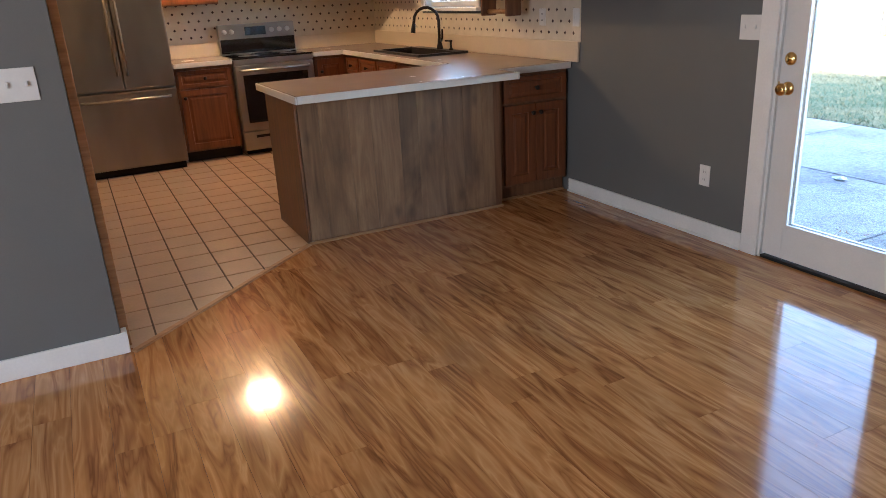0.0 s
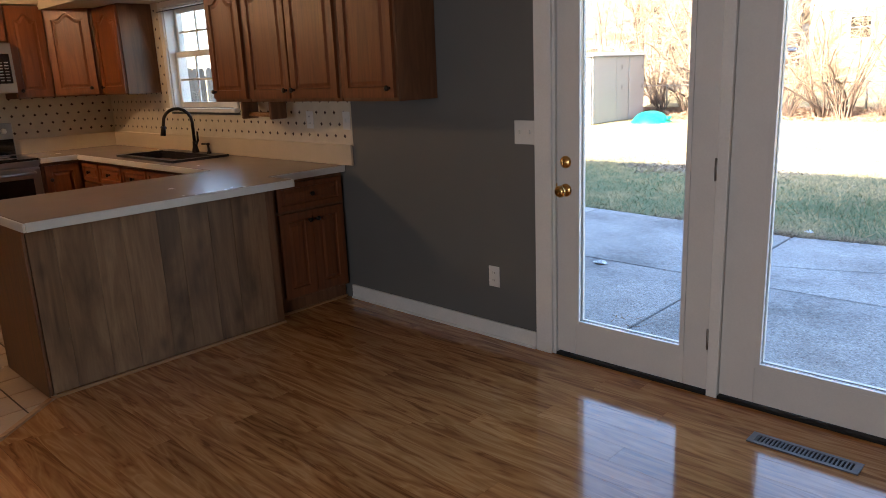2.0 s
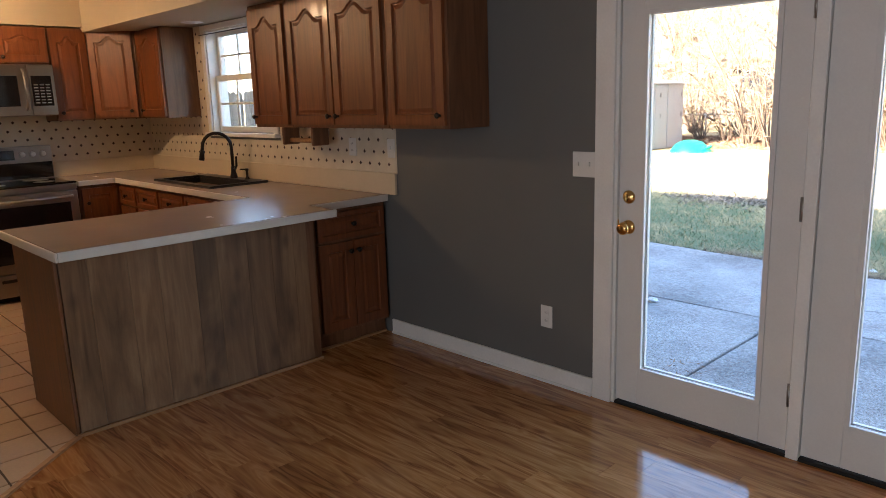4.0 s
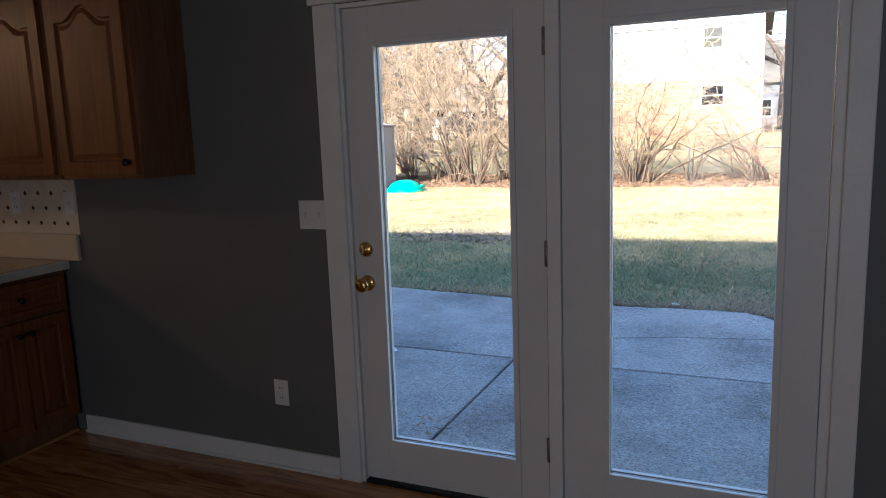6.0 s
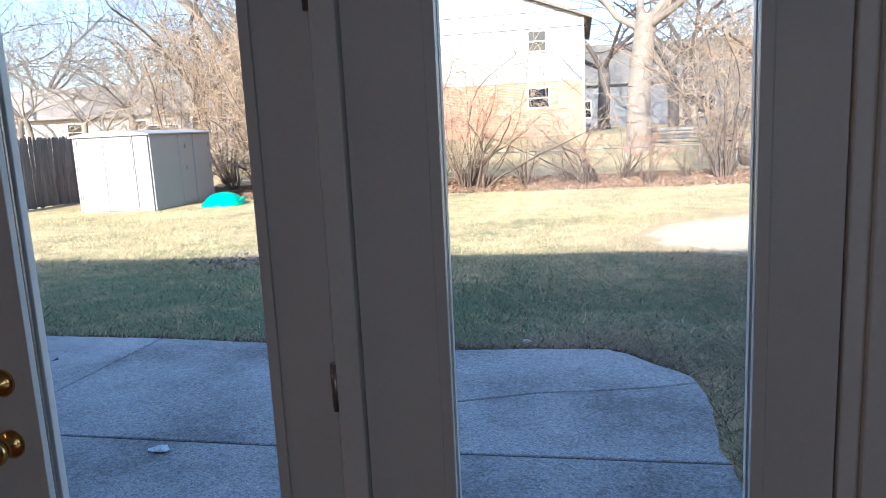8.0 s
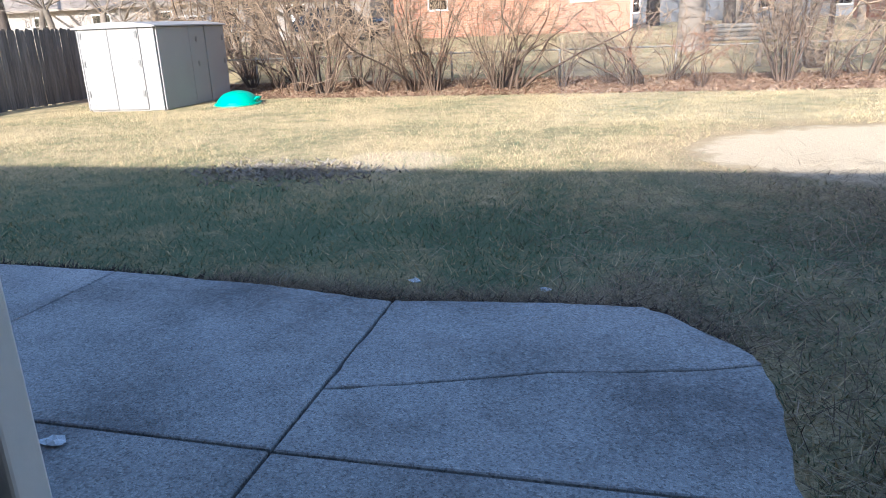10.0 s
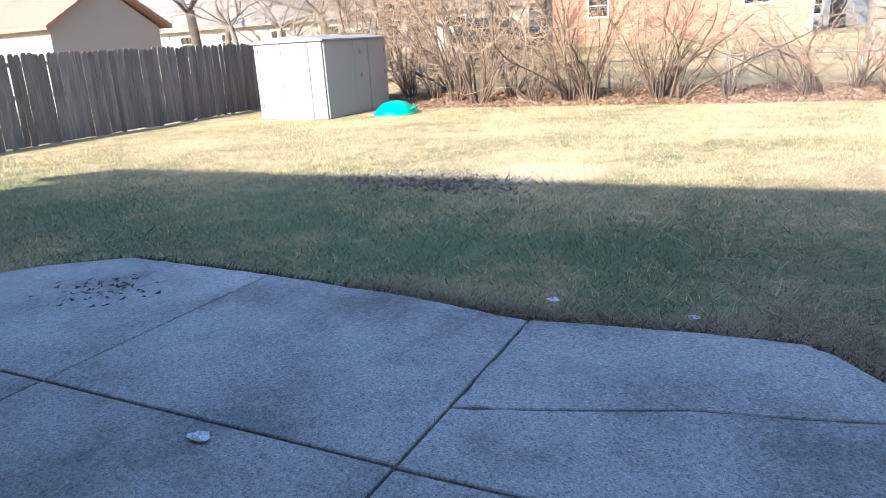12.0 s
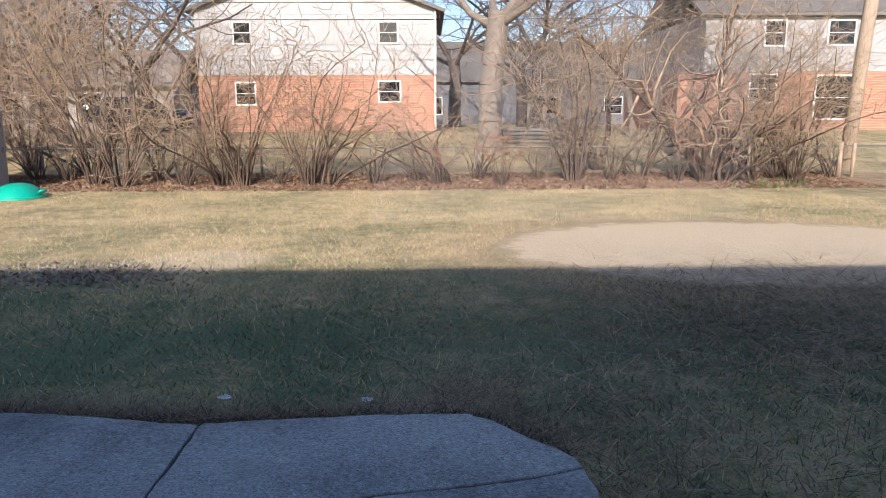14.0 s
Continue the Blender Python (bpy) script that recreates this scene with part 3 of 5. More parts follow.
# worktop: one continuous U with a sink cut-out
def worktop():
    t = thing("worktop", (2.6, 5.5, 0.869), "beige laminate worktop with pale rounded edge", "worktop")
    z0, z1 = 0.87, 0.9
    SX0, SX1, SY0, SY1 = 2.74, 3.14, 5.76, 6.66
    bm = bmesh.new()
    bx(bm, 1.25, 2.66, 4.19, 5.06, z0, z1)
    bx(bm, 2.66, WX - 0.005, 4.43, 5.06, z0, z1)
    bx(bm, 2.64, SX0, 5.06, 7.33, z0, z1)
    bx(bm, SX1, WX - 0.005, 5.06, 7.33, z0, z1)
    bx(bm, SX0, SX1, 5.06, SY0, z0, z1)
    bx(bm, SX0, SX1, SY1, 7.33, z0, z1)
    bx(bm, 2.335, WX - 0.005, 7.33, NY - 0.005, z0, z1)
    part("core", bm, M_EDGE, t)
    bm = bmesh.new()
    e = 0.0012
    a, b = 0.9005, 0.912
    for q in ((1.25, 2.66, 4.19, 5.06), (2.66, WX - 0.005, 4.43, 5.06), (2.64, SX0, 5.06, 7.33), (SX1, WX - 0.005, 5.06, 7.33), (SX0, SX1, 5.06, SY0), (SX0, SX1, SY1, 7.33), (2.335, WX - 0.005, 7.33, NY - 0.005)):
        bx(bm, *q, a, b)
    bmesh.ops.remove_doubles(bm, verts=bm.verts, dist=0.0005)
    part("laminate", bm, M_COUNTER, t)
    for q in ((1.238, 1.2495, 4.178, 5.072), (1.25, 2.662, 4.178, 4.1895), (2.6625, 2.674, 4.178, 4.429), (2.675, WX - 0.006, 4.418, 4.4295), (1.25, 2.628, 5.0605, 5.072), (2.628, 2.6395, 5.073, 7.318), (2.336, 2.628, 7.318, 7.3295)):
        part("edge_band", box(*q, 0.868, 0.9105, 0.004), M_EDGE, t)
    part("splashback", box(WX - 0.022, WX - 0.0035, 4.33, NY - 0.024, 0.9125, 1.045, 0.003), M_SPLASH, t)
    part("splashback", box(2.335, WX - 0.0035, NY - 0.022, NY - 0.0035, 0.9125, 1.045, 0.003), M_SPLASH, t)
    s = thing("sink", (2.94, 6.3, 0.91), "black composite drop-in kitchen sink", "sink")
    bm = bmesh.new()
    for q in ((SX0 - 0.03, SX0 + 0.02, SY0 - 0.03, SY1 + 0.03), (SX1 - 0.07, SX1 + 0.03, SY0 - 0.03, SY1 + 0.03), (SX0 + 0.02, SX1 - 0.07, SY0 - 0.03, SY0 + 0.02), (SX0 + 0.02, SX1 - 0.07, SY1 - 0.02, SY1 + 0.03)):
        bx(bm, *q, 0.9125, 0.93)
    part("rim", bm, M_SINK, s)
    bm = bmesh.new()
    bx(bm, SX0 + 0.01, SX0 + 0.02, SY0 + 0.01, SY1 - 0.01, 0.72, 0.912)
    bx(bm, SX1 - 0.07, SX1 - 0.06, SY0 + 0.01, SY1 - 0.01, 0.72, 0.912)
    bx(bm, SX0 + 0.02, SX1 - 0.07, SY0 + 0.01, SY0 + 0.02, 0.72, 0.912)
    bx(bm, SX0 + 0.02, SX1 - 0.07, SY1 - 0.02, SY1 - 0.01, 0.72, 0.912)
    bx(bm, SX0 + 0.01, SX1 - 0.06, SY0 + 0.01, SY1 - 0.01, 0.71, 0.72)
    part("bowl", bm, M_SINK, s)
    f = thing("faucet", (3.12, 6.14, 0.922), "dark bronze gooseneck kitchen faucet", "faucet")
    fx, fy = 3.115, 6.14
    pts = [(fx, fy, 0.9225), (fx, fy, 1.17)]
    for i in range(1, 10):
        a = math.pi * i / 9
        pts.append((fx - 0.085 + 0.085 * math.cos(a), fy + 0.07 - 0.07 * math.cos(a), 1.17 + 0.11 * math.sin(a)))
    pts.append((fx - 0.175, fy + 0.145, 1.13))
    part("neck", tube(pts, 0.013, 12), M_BRONZE, f)
    part("base", lathe([(0.03, 0), (0.028, 0.02), (0.018, 0.06), (0.017, 0.09), (0.014, 0.1)], pose(fx, fy, 0.9225), 16), M_BRONZE, f)
    part("spray_head", tube([(fx - 0.172, fy + 0.142, 1.15), (fx - 0.18, fy + 0.15, 1.075)], [0.016, 0.022], 12), M_BRONZE, f)
    part("lever", tube([(fx, fy - 0.03, 1.0), (fx - 0.01, fy - 0.075, 1.03), (fx - 0.015, fy - 0.09, 1.1)], [0.011, 0.009, 0.007], 10), M_BRONZE, f)
    sp = thing("soap_dispenser", (3.12, 6.08, 0.922), "dark bronze soap dispenser beside the faucet", "soap dispenser")
    part("body", lathe([(0.02, 0), (0.018, 0.015), (0.009, 0.03), (0.009, 0.07), (0.013, 0.075), (0.013, 0.09)], pose(3.115, 5.93, 0.9225), 12), M_BRONZE, sp)
    part("spout", tube([(3.115, 5.93, 1.005), (3.06, 5.93, 1.01)], 0.006, 8), M_BRONZE, sp)


worktop()
c = thing("worktop", (1.29, 7.6, 0.869), "small beige laminate worktop beside the range", "worktop")
part("core", box(1.03, 1.55, 7.33, NY - 0.005, 0.87, 0.9), M_EDGE, c)
part("laminate", box(1.03, 1.55, 7.33, NY - 0.005, 0.9005, 0.912), M_COUNTER, c)
part("edge_band", box(1.03, 1.55, 7.318, 7.3295, 0.868, 0.9105, 0.004), M_EDGE, c)
part("splashback", box(1.03, 1.55, NY - 0.022, NY - 0.0035, 0.9125, 1.045, 0.003), M_SPLASH, c)

# refrigerator
c = thing("refrigerator", (0.6, 7.5, 0), "stainless steel french-door refrigerator with bottom freezer", "refrigerator")
fy = 7.17
part("cabinet", box(0.17, 1.01, fy + 0.07, NY - 0.02, 0.03, 1.76, 0.006), M_NICKEL, c)
part("base_grille", box(0.19, 0.99, fy + 0.05, fy + 0.069, 0.0, 0.06), M_GAP, c)
for x0, x1, hx in ((0.172, 0.588, 0.55), (0.594, 1.008, 0.63)):
    d = part("door", box(x0, x1, fy, fy + 0.068, 0.745, 1.755, 0.012), M_STEEL, c)
    part("handle", tube([(hx, fy + 0.004, 0.87), (hx, fy - 0.045, 0.9), (hx, fy - 0.05, 1.2), (hx, fy - 0.045, 1.6), (hx, fy + 0.004, 1.63)], 0.012, 10), M_STEEL, d)
d = part("freezer_drawer", box(0.172, 1.008, fy, fy + 0.068, 0.065, 0.73, 0.012), M_STEEL, c)
part("handle", tube([(0.23, fy + 0.004, 0.66), (0.26, fy - 0.045, 0.66), (0.6, fy - 0.052, 0.66), (0.92, fy - 0.045, 0.66), (0.95, fy + 0.004, 0.66)], 0.013, 10), M_STEEL, d)

# range
c = thing("range", (1.94, 7.6, 0), "stainless steel electric range with black glass cooktop", "stove")
x0, x1, ry = 1.56, 2.325, 7.32
part("body", box(x0, x1, ry + 0.03, NY - 0.03, 0.04, 0.895, 0.004), M_BRIGHT, c)
part("foot", box(x0 + 0.03, x1 - 0.03, ry + 0.08, ry + 0.1, 0.0, 0.039), M_GAP, c)
part("cooktop", box(x0 - 0.002, x1 + 0.002, ry + 0.005, NY - 0.09, 0.9, 0.918, 0.006), M_DGLASS, c, "black ceramic glass cooktop")
part("front_trim", box(x0, x1, ry, ry + 0.03, 0.855, 0.899, 0.005), M_BRIGHT, c)
part("backguard", box(x0, x1, NY - 0.085, NY - 0.03, 0.9, 1.2, 0.01), M_BRIGHT, c)
part("backguard_glass", box(x0 + 0.01, x1 - 0.01, NY - 0.093, NY - 0.086, 0.925, 1.06, 0.003), M_DGLASS, c)
part("display", box(1.82, 2.03, NY - 0.09, NY - 0.0855, 1.09, 1.17, 0.002), M_DGLASS, c, "black clock display")
for kx in (1.62, 1.69, 2.09, 2.17, 2.25):
    k = part("knob", lathe([(0.024, 0), (0.022, 0.02), (0.018, 0.024), (0.004, 0.025)], pose(kx, NY - 0.0855, 1.13, 90, 0, 0), 14), M_EDGE, c, "pale control knob")
for bxx, byy, r in ((1.75, 7.5, 0.1), (2.13, 7.5, 0.08), (1.75, 7.73, 0.08), (2.13, 7.73, 0.1)):
    part("burner_ring", lathe([(r, 0), (r, 0.0006), (r - 0.004, 0.0007)], pose(bxx, byy, 0.9181), 24), M_NICKEL, c)
d = part("oven_door", box(x0 + 0.004, x1 - 0.004, ry - 0.01, ry + 0.028, 0.235, 0.845, 0.008), M_BRIGHT, c)
part("oven_window", box(x0 + 0.07, x1 - 0.07, ry - 0.0135, ry - 0.0105, 0.31, 0.755, 0.002), M_DGLASS, d, "dark oven window")
part("handle", tube([(x0 + 0.05, ry - 0.008, 0.8), (x0 + 0.06, ry - 0.055, 0.8), (x1 - 0.06, ry - 0.055, 0.8), (x1 - 0.05, ry - 0.008, 0.8)], 0.013, 10), M_BRIGHT, d)
d = part("drawer", box(x0 + 0.004, x1 - 0.004, ry - 0.005, ry + 0.028, 0.05, 0.225, 0.006), M_BRIGHT, c)
part("grip", box(x0 + 0.12, x1 - 0.12, ry - 0.012, ry - 0.0055, 0.165, 0.19, 0.003), M_GAP, d)

# microwave
c = thing("microwave", (1.95, 7.75, 1.45), "stainless over-the-range microwave with black window", "microwave")
x0, x1, my = 1.575, 2.335, 7.56
part("body", box(x0, x1, my + 0.02, NY - 0.004, 1.45, 1.86, 0.004), M_STEEL, c)
d = part("door", box(x0, 2.14, my, my + 0.0195, 1.455, 1.855, 0.005), M_STEEL, c)
part("window", box(x0 + 0.06, 2.06, my - 0.003, my - 0.0005, 1.53, 1.77, 0.002), M_DGLASS, d)
part("handle", tube([(2.105, my + 0.002, 1.5), (2.105, my - 0.035, 1.53), (2.105, my - 0.04, 1.65), (2.105, my - 0.035, 1.79), (2.105, my + 0.002, 1.82)], 0.011, 10), M_STEEL, d)
p = part("control_panel", box(2.145, x1, my, my + 0.0195, 1.455, 1.855, 0.004), M_STEEL, c)
part("keypad", box(2.16, x1 - 0.025, my - 0.003, my - 0.0005, 1.53, 1.77, 0.002), M_DGLASS, p)
for i in range(7):
    for j in range(3):
        part("key", box(2.175 + 0.044 * j, 2.205 + 0.044 * j, my - 0.0042, my - 0.0032, 1.55 + 0.024 * i, 1.56 + 0.024 * i), M_NICKEL, p)


# plates on the walls
def plate(name, label, y0, y1, z0, z1, x=WX, kind="switch"):
    c = thing(name, (x, (y0 + y1) / 2, z0), label, "light switch" if kind == "switch" else "outlet")
    part("plate", box(x - 0.006, x - 0.0005, y0, y1, z0, z1, 0.002), M_PLATE, c)
    zc, n = (z0 + z1) / 2, 2 if (y1 - y0) > 0.1 else 1
    for k in range(n):
        yc = y0 + (y1 - y0) * (k + 0.5) / n
        if kind == "switch":
            part("toggle", box(x - 0.016, x - 0.0065, yc - 0.005, yc + 0.005, zc - 0.008, zc + 0.012, 0.002), M_PLATE, c)
        else:
            for dz in (-0.022, 0.022):
                s = part("socket", box(x - 0.008, x - 0.0065, yc - 0.016, yc + 0.016, zc + dz - 0.014, zc + dz + 0.014, 0.0006), M_PLATE, c)
                for dy in (-0.006, 0.006):
                    part("slot", box(x - 0.0086, x - 0.0082, yc + dy - 0.0012, yc + dy + 0.0012, zc + dz - 0.005, zc + dz + 0.006), M_GAP, s)


plate("light_switch", "white double toggle switch plate on grey wall", 2.888, 3.018, 1.1, 1.22)
plate("outlet", "white duplex outlet on grey wall", 3.142, 3.216, 0.3, 0.418, kind="outlet")
plate("outlet", "white duplex outlet on diamond wallpaper", 4.72, 4.795, 1.14, 1.255, WX - 0.003, "outlet")
plate("light_switch", "grey metal switch plate on wallpaper edge", 4.335, 4.405, 1.14, 1.255, WX - 0.003)
c = thing("light_switch", (0.0, 3.47, 1.1), "white toggle switch plate on partition", "light switch")
part("plate", box(-0.06, 0.075, 3.464, 3.4695, 1.1, 1.222, 0.002), M_PLATE, c)
for sx in (-0.026, 0.041):
    part("toggle", box(sx - 0.005, sx + 0.005, 3.454, 3.4635, 1.153, 1.173, 0.002), M_PLATE, c)

# floor register
c = thing("floor_register", (3.0, 1.46, 0), "dark metal floor register with slots", "floor vent")
bm = bmesh.new()
for q in ((2.955, 2.972, 1.26, 1.66), (3.028, 3.045, 1.26, 1.66), (2.972, 3.028, 1.26, 1.285), (2.972, 3.028, 1.635, 1.66)):
    bx(bm, *q, 0.0005, 0.006)
part("frame", bm, M_VENT, c)
part("backing", box(2.972, 3.028, 1.285, 1.635, 0.0005, 0.0012), M_GAP, c)
for i in range(24):
    y = 1.293 + i * 0.0145
    part("slat", box(2.972, 3.028, y, y + 0.006, 0.0014, 0.0055), M_VENT, c)

# lamps
c = thing("ceiling_light", (1.3, 6.9, CEIL), "flush ceiling light with two warm bulbs", "ceiling light")
part("canopy", lathe([(0.16, 0), (0.16, -0.02), (0.12, -0.03)], pose(1.3, 6.9, CEIL - 0.0005), 24), M_BRASS, c)
for dx in (-0.07, 0.07):
    part("bulb", lathe([(0.012, 0.03), (0.03, 0.0), (0.042, -0.03), (0.042, -0.05), (0.028, -0.075), (0.004, -0.085)], pose(1.3 + dx, 6.9, CEIL - 0.062), 16), M_BULB, c, "glowing warm bulb")
c = thing("recessed_light", (3.07, 6.5, 2.13), "white recessed downlight above the sink", "downlight")
part("trim_ring", lathe([(0.085, 0), (0.085, -0.004), (0.06, -0.006)], pose(3.07, 6.5, 2.1298), 24), M_TRIM, c)
part("lens", lathe([(0.058, -0.0062), (0.05, -0.009), (0.003, -0.01)], pose(3.07, 6.5, 2.1298), 20), M_PLATE, c)


# ---- floors ----
def below_line(bm, keep_right):
    """Cuts along the diagonal threshold between the two floors."""
    a, b = Vector((0.21, 3.46, 0)), Vector((1.28, 4.39, 0))
    n = (b - a).cross(Vector((0, 0, 1))).normalized()
    geom = list(bm.verts) + list(bm.edges) + list(bm.faces)
    r = bmesh.ops.bisect_plane(bm, geom=geom, dist=0.0001, plane_co=a, plane_no=n if not keep_right else -n, clear_outer=True)
    cut = [g for g in r["geom_cut"] if isinstance(g, bmesh.types.BMEdge)]
    if cut and len(bm.faces):
        bmesh.ops.holes_fill(bm, edges=cut)
    return bm


floor = single("floor", box(-3.36, WX + 0.001, -2.76, NY, -0.1, -0.012), M_GROUT, "floor slab under wood laminate and tile", "floor", "structure")


def crossing(x0, x1, y0, y1):
    s = [(x - 0.21) * 0.93 - (y - 3.46) * 1.07 for x in (x0, x1) for y in (y0, y1)]
    return min(s), max(s)


def lay(name, bm, mat, parent):
    ob = new(name, mesh_of(bm, name, mat))
    ob.parent = parent
    return ob


def lay_planks():
    rng = random.Random(4)
    W, L = 0.127, 1.28
    rest = bmesh.new()
    i = 0
    x = WX - 0.002
    while x > -3.2:
        xa = max(x - W, -3.2)
        y = -2.6 - rng.random() * L
        while y < 4.5:
            y0, y1 = max(y, -2.6), min(y + L, 4.52 if xa > 1.2 else 4.4)
            y += L
            if y1 - y0 < 0.02:
                continue
            if xa < 0.19:
                y1 = min(y1, 3.5)
            if y1 - y0 < 0.01:
                continue
            lo, hi = crossing(xa, x, y0, y1)
            if hi <= 0 and x > 0.22:
                continue
            near = xa > -0.6 and y1 > 0.2
            if near:
                bm = bmesh.new()
                bx(bm, xa + 0.0005, x - 0.0005, y0 + 0.0005, y1 - 0.0005, -0.011, 0.0)
                if lo < 0 and x > 0.22:
                    below_line(bm, True)
                if len(bm.faces):
                    lay("plank", bm, M_FLOOR, floor)
            else:
                bx(rest, xa + 0.0005, x - 0.0005, y0 + 0.0005, y1 - 0.0005, -0.011, 0.0)
        x = xa
    tagged(lay("plank_rest", rest, M_FLOOR, floor), kind="stuff")


lay_planks()
TX, TY = 0.2125, 0.2265


single("grout_bed", prism([(0.062, 3.6), (0.2, 3.6), (0.2, 3.47), (1.28, 4.4), (2.8, 4.45), (2.8, NY - 0.002), (0.062, NY - 0.002)], -0.0118, -0.004), M_GROUT, "dark grout between floor tiles", "floor", "structure")


def lay_tiles():
    shared = None
    for i in range(14):
        for j in range(20):
            x0, y0 = -0.114 + i * TX, 3.4795 + j * TY
            x1, y1 = x0 + TX - 0.009, y0 + TY - 0.009
            if x0 > 1.0 and y1 > 4.4 and x0 > 1.3 and y1 < 5.03:
                continue
            x0 = max(x0, 0.065)
            lo, hi = crossing(x0, x1, y0, y1)
            if lo >= 0:
                continue
            if hi > 0 or y0 < 3.6 or x0 < 0.1:
                bm = box(x0, x1, max(y0, 3.6 if x1 < 0.2 else 0), y1, -0.011, -0.001)
                below_line(bm, False)
                if len(bm.faces):
                    lay("tile", bm, M_TILE, floor)
                continue
            if shared is None:
                shared = mesh_of(box(0, TX - 0.009, 0, TY - 0.009, -0.011, -0.001, 0.002), "tile", M_TILE)
            ob = new("tile", shared)
            ob.parent = floor
            ob.location = (x0, y0, 0)


lay_tiles()
a, b = Vector((0.2, 3.452, 0)), Vector((1.285, 4.386, 0))
d = (b - a).normalized()
n = Vector((-d.y, d.x, 0)) * 0.018
bm = prism([(p.x, p.y) for p in (a - n, b - n, b + n, a + n)], 0.0, 0.009)
bmesh.ops.bevel(bm, geom=[e for e in bm.edges if all(v.co.z > 0.005 for v in e.verts)], offset=0.005, segments=2, affect="EDGES")
single("threshold_strip", bm, M_STRIP, "oak transition strip between laminate and tile", "transition strip", "structure")

# ---- yard ----
def height(x, y):
    """The yard's level: flat near the house, rising gently beyond the back fence."""
    t = min(1.0, max(0.0, (x - 19.0) / 16.0))
    return -0.12 + 0.98 * t * t * (3 - 2 * t)


def ground_mat():
    m = Mat("lawn", 0.9, 0, 0.2)
    sep = m.node("ShaderNodeSeparateXYZ", Vector=m.tc.outputs["Object"])
    big = m.noise(m.at(), 0.55, 4, 0.6)
    mid = m.noise(m.at(), 3.2, 5, 0.65)
    fine = m.noise(m.at((1, 1, 1)), 38, 4, 0.7)
    f = m.math("ADD", m.math("MULTIPLY", big, 0.3), m.math("ADD", m.math("MULTIPLY", mid, 0.35), m.math("MULTIPLY", fine, 0.35)))
    # grass colour shifts to dark green in a band about x 8.5
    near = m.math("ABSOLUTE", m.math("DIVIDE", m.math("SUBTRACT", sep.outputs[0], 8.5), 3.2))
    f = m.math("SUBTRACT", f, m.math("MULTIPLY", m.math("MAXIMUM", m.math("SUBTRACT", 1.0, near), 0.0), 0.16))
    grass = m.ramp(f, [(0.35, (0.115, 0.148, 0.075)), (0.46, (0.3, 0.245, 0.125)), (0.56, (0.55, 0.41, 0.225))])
    soil = m.ramp(mid, [(0.3, (0.2, 0.135, 0.085)), (0.7, (0.4, 0.285, 0.18))])
    bed = m.math("GREATER_THAN", m.math("ADD", sep.outputs[0], m.math("MULTIPLY", mid, 1.6)), 20.2)
    far = m.math("LESS_THAN", m.math("ADD", sep.outputs[0], m.math("MULTIPLY", big, 5.0)), 25.0)
    col = m.mix(m.math("MULTIPLY", bed, m.math("MULTIPLY", far, 0.9)), grass, soil)
    # a bare sandy patch
    dx = m.math("DIVIDE", m.math("SUBTRACT", sep.outputs[0], 12.2), 2.3)
    dy = m.math("DIVIDE", m.math("ADD", sep.outputs[1], 2.6), 3.4)
    r = m.math("ADD", m.math("MULTIPLY", dx, dx), m.math("MULTIPLY", dy, dy))
    r = m.math("ADD", r, m.math("MULTIPLY", m.math("SUBTRACT", mid, 0.5), 0.9))
    bare = m.ramp(r, [(0.75, (1, 1, 1)), (1.0, (0, 0, 0))])
    sand = m.ramp(fine, [(0.3, (0.56, 0.43, 0.28)), (0.7, (0.68, 0.53, 0.35))])
    col = m.mix(bare, col, sand)
    # reddish worn soil round the sand, and a small pale patch further along
    ring = m.ramp(m.math("MULTIPLY", r, 0.4), [(0.4, (1, 1, 1)), (0.75, (0, 0, 0))])
    worn = m.math("MULTIPLY", ring, m.math("MULTIPLY", m.math("SUBTRACT", 1.0, bare), 0.55))
    col = m.mix(worn, col, m.ramp(fine, [(0.3, (0.3, 0.19, 0.11)), (0.7, (0.52, 0.37, 0.23))]))
    px = m.math("DIVIDE", m.math("SUBTRACT", sep.outputs[0], 11.5), 0.8)
    py = m.math("DIVIDE", m.math("SUBTRACT", sep.outputs[1], 4.2), 0.9)
    pr = m.math("ADD", m.math("ADD", m.math("MULTIPLY", px, px), m.math("MULTIPLY", py, py)), m.math("MULTIPLY", m.math("SUBTRACT", mid, 0.5), 1.6))
    pale = m.ramp(pr, [(0.5, (1, 1, 1)), (0.98, (0, 0, 0))])
    col = m.mix(m.math("MULTIPLY", pale, 0.8), col, sand)
    m.color(col)
    m.bump(m.math("ADD", fine, mid), 0.6, 0.03)
    return m.m


M_LAWN = ground_mat()


def ground():
    xs = [-400, -100, -30, 0, 3.3] + [3.6 + 0.4 * i for i in range(1, 80)] + [36, 40, 48, 60, 90, 200, 500]
    ys = [-500, -200, -80, -40, -25, -18] + [-14 + 0.5 * i for i in range(72)] + [24, 30, 45, 80, 200, 500]
    me = bpy.data.meshes.new("ground")
    vs = []
    for x in xs:
        for y in ys:
            bumpy = 0.02 * noise.noise(Vector((x * 0.6, y * 0.6, 0))) if 7.6 < x < 36 else 0
            vs.append((x, y, height(x, y) + bumpy))
    n = len(ys)
    fs = [(i * n + j, (i + 1) * n + j, (i + 1) * n + j + 1, i * n + j + 1) for i in range(len(xs) - 1) for j in range(n - 1)]
    me.from_pydata(vs, [], fs)
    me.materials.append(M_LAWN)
    for p in me.polygons:
        p.use_smooth = True
    return tagged(new("ground", me), "winter lawn, half yellow, with bare patches", "lawn", "", "structure")


yard = ground()


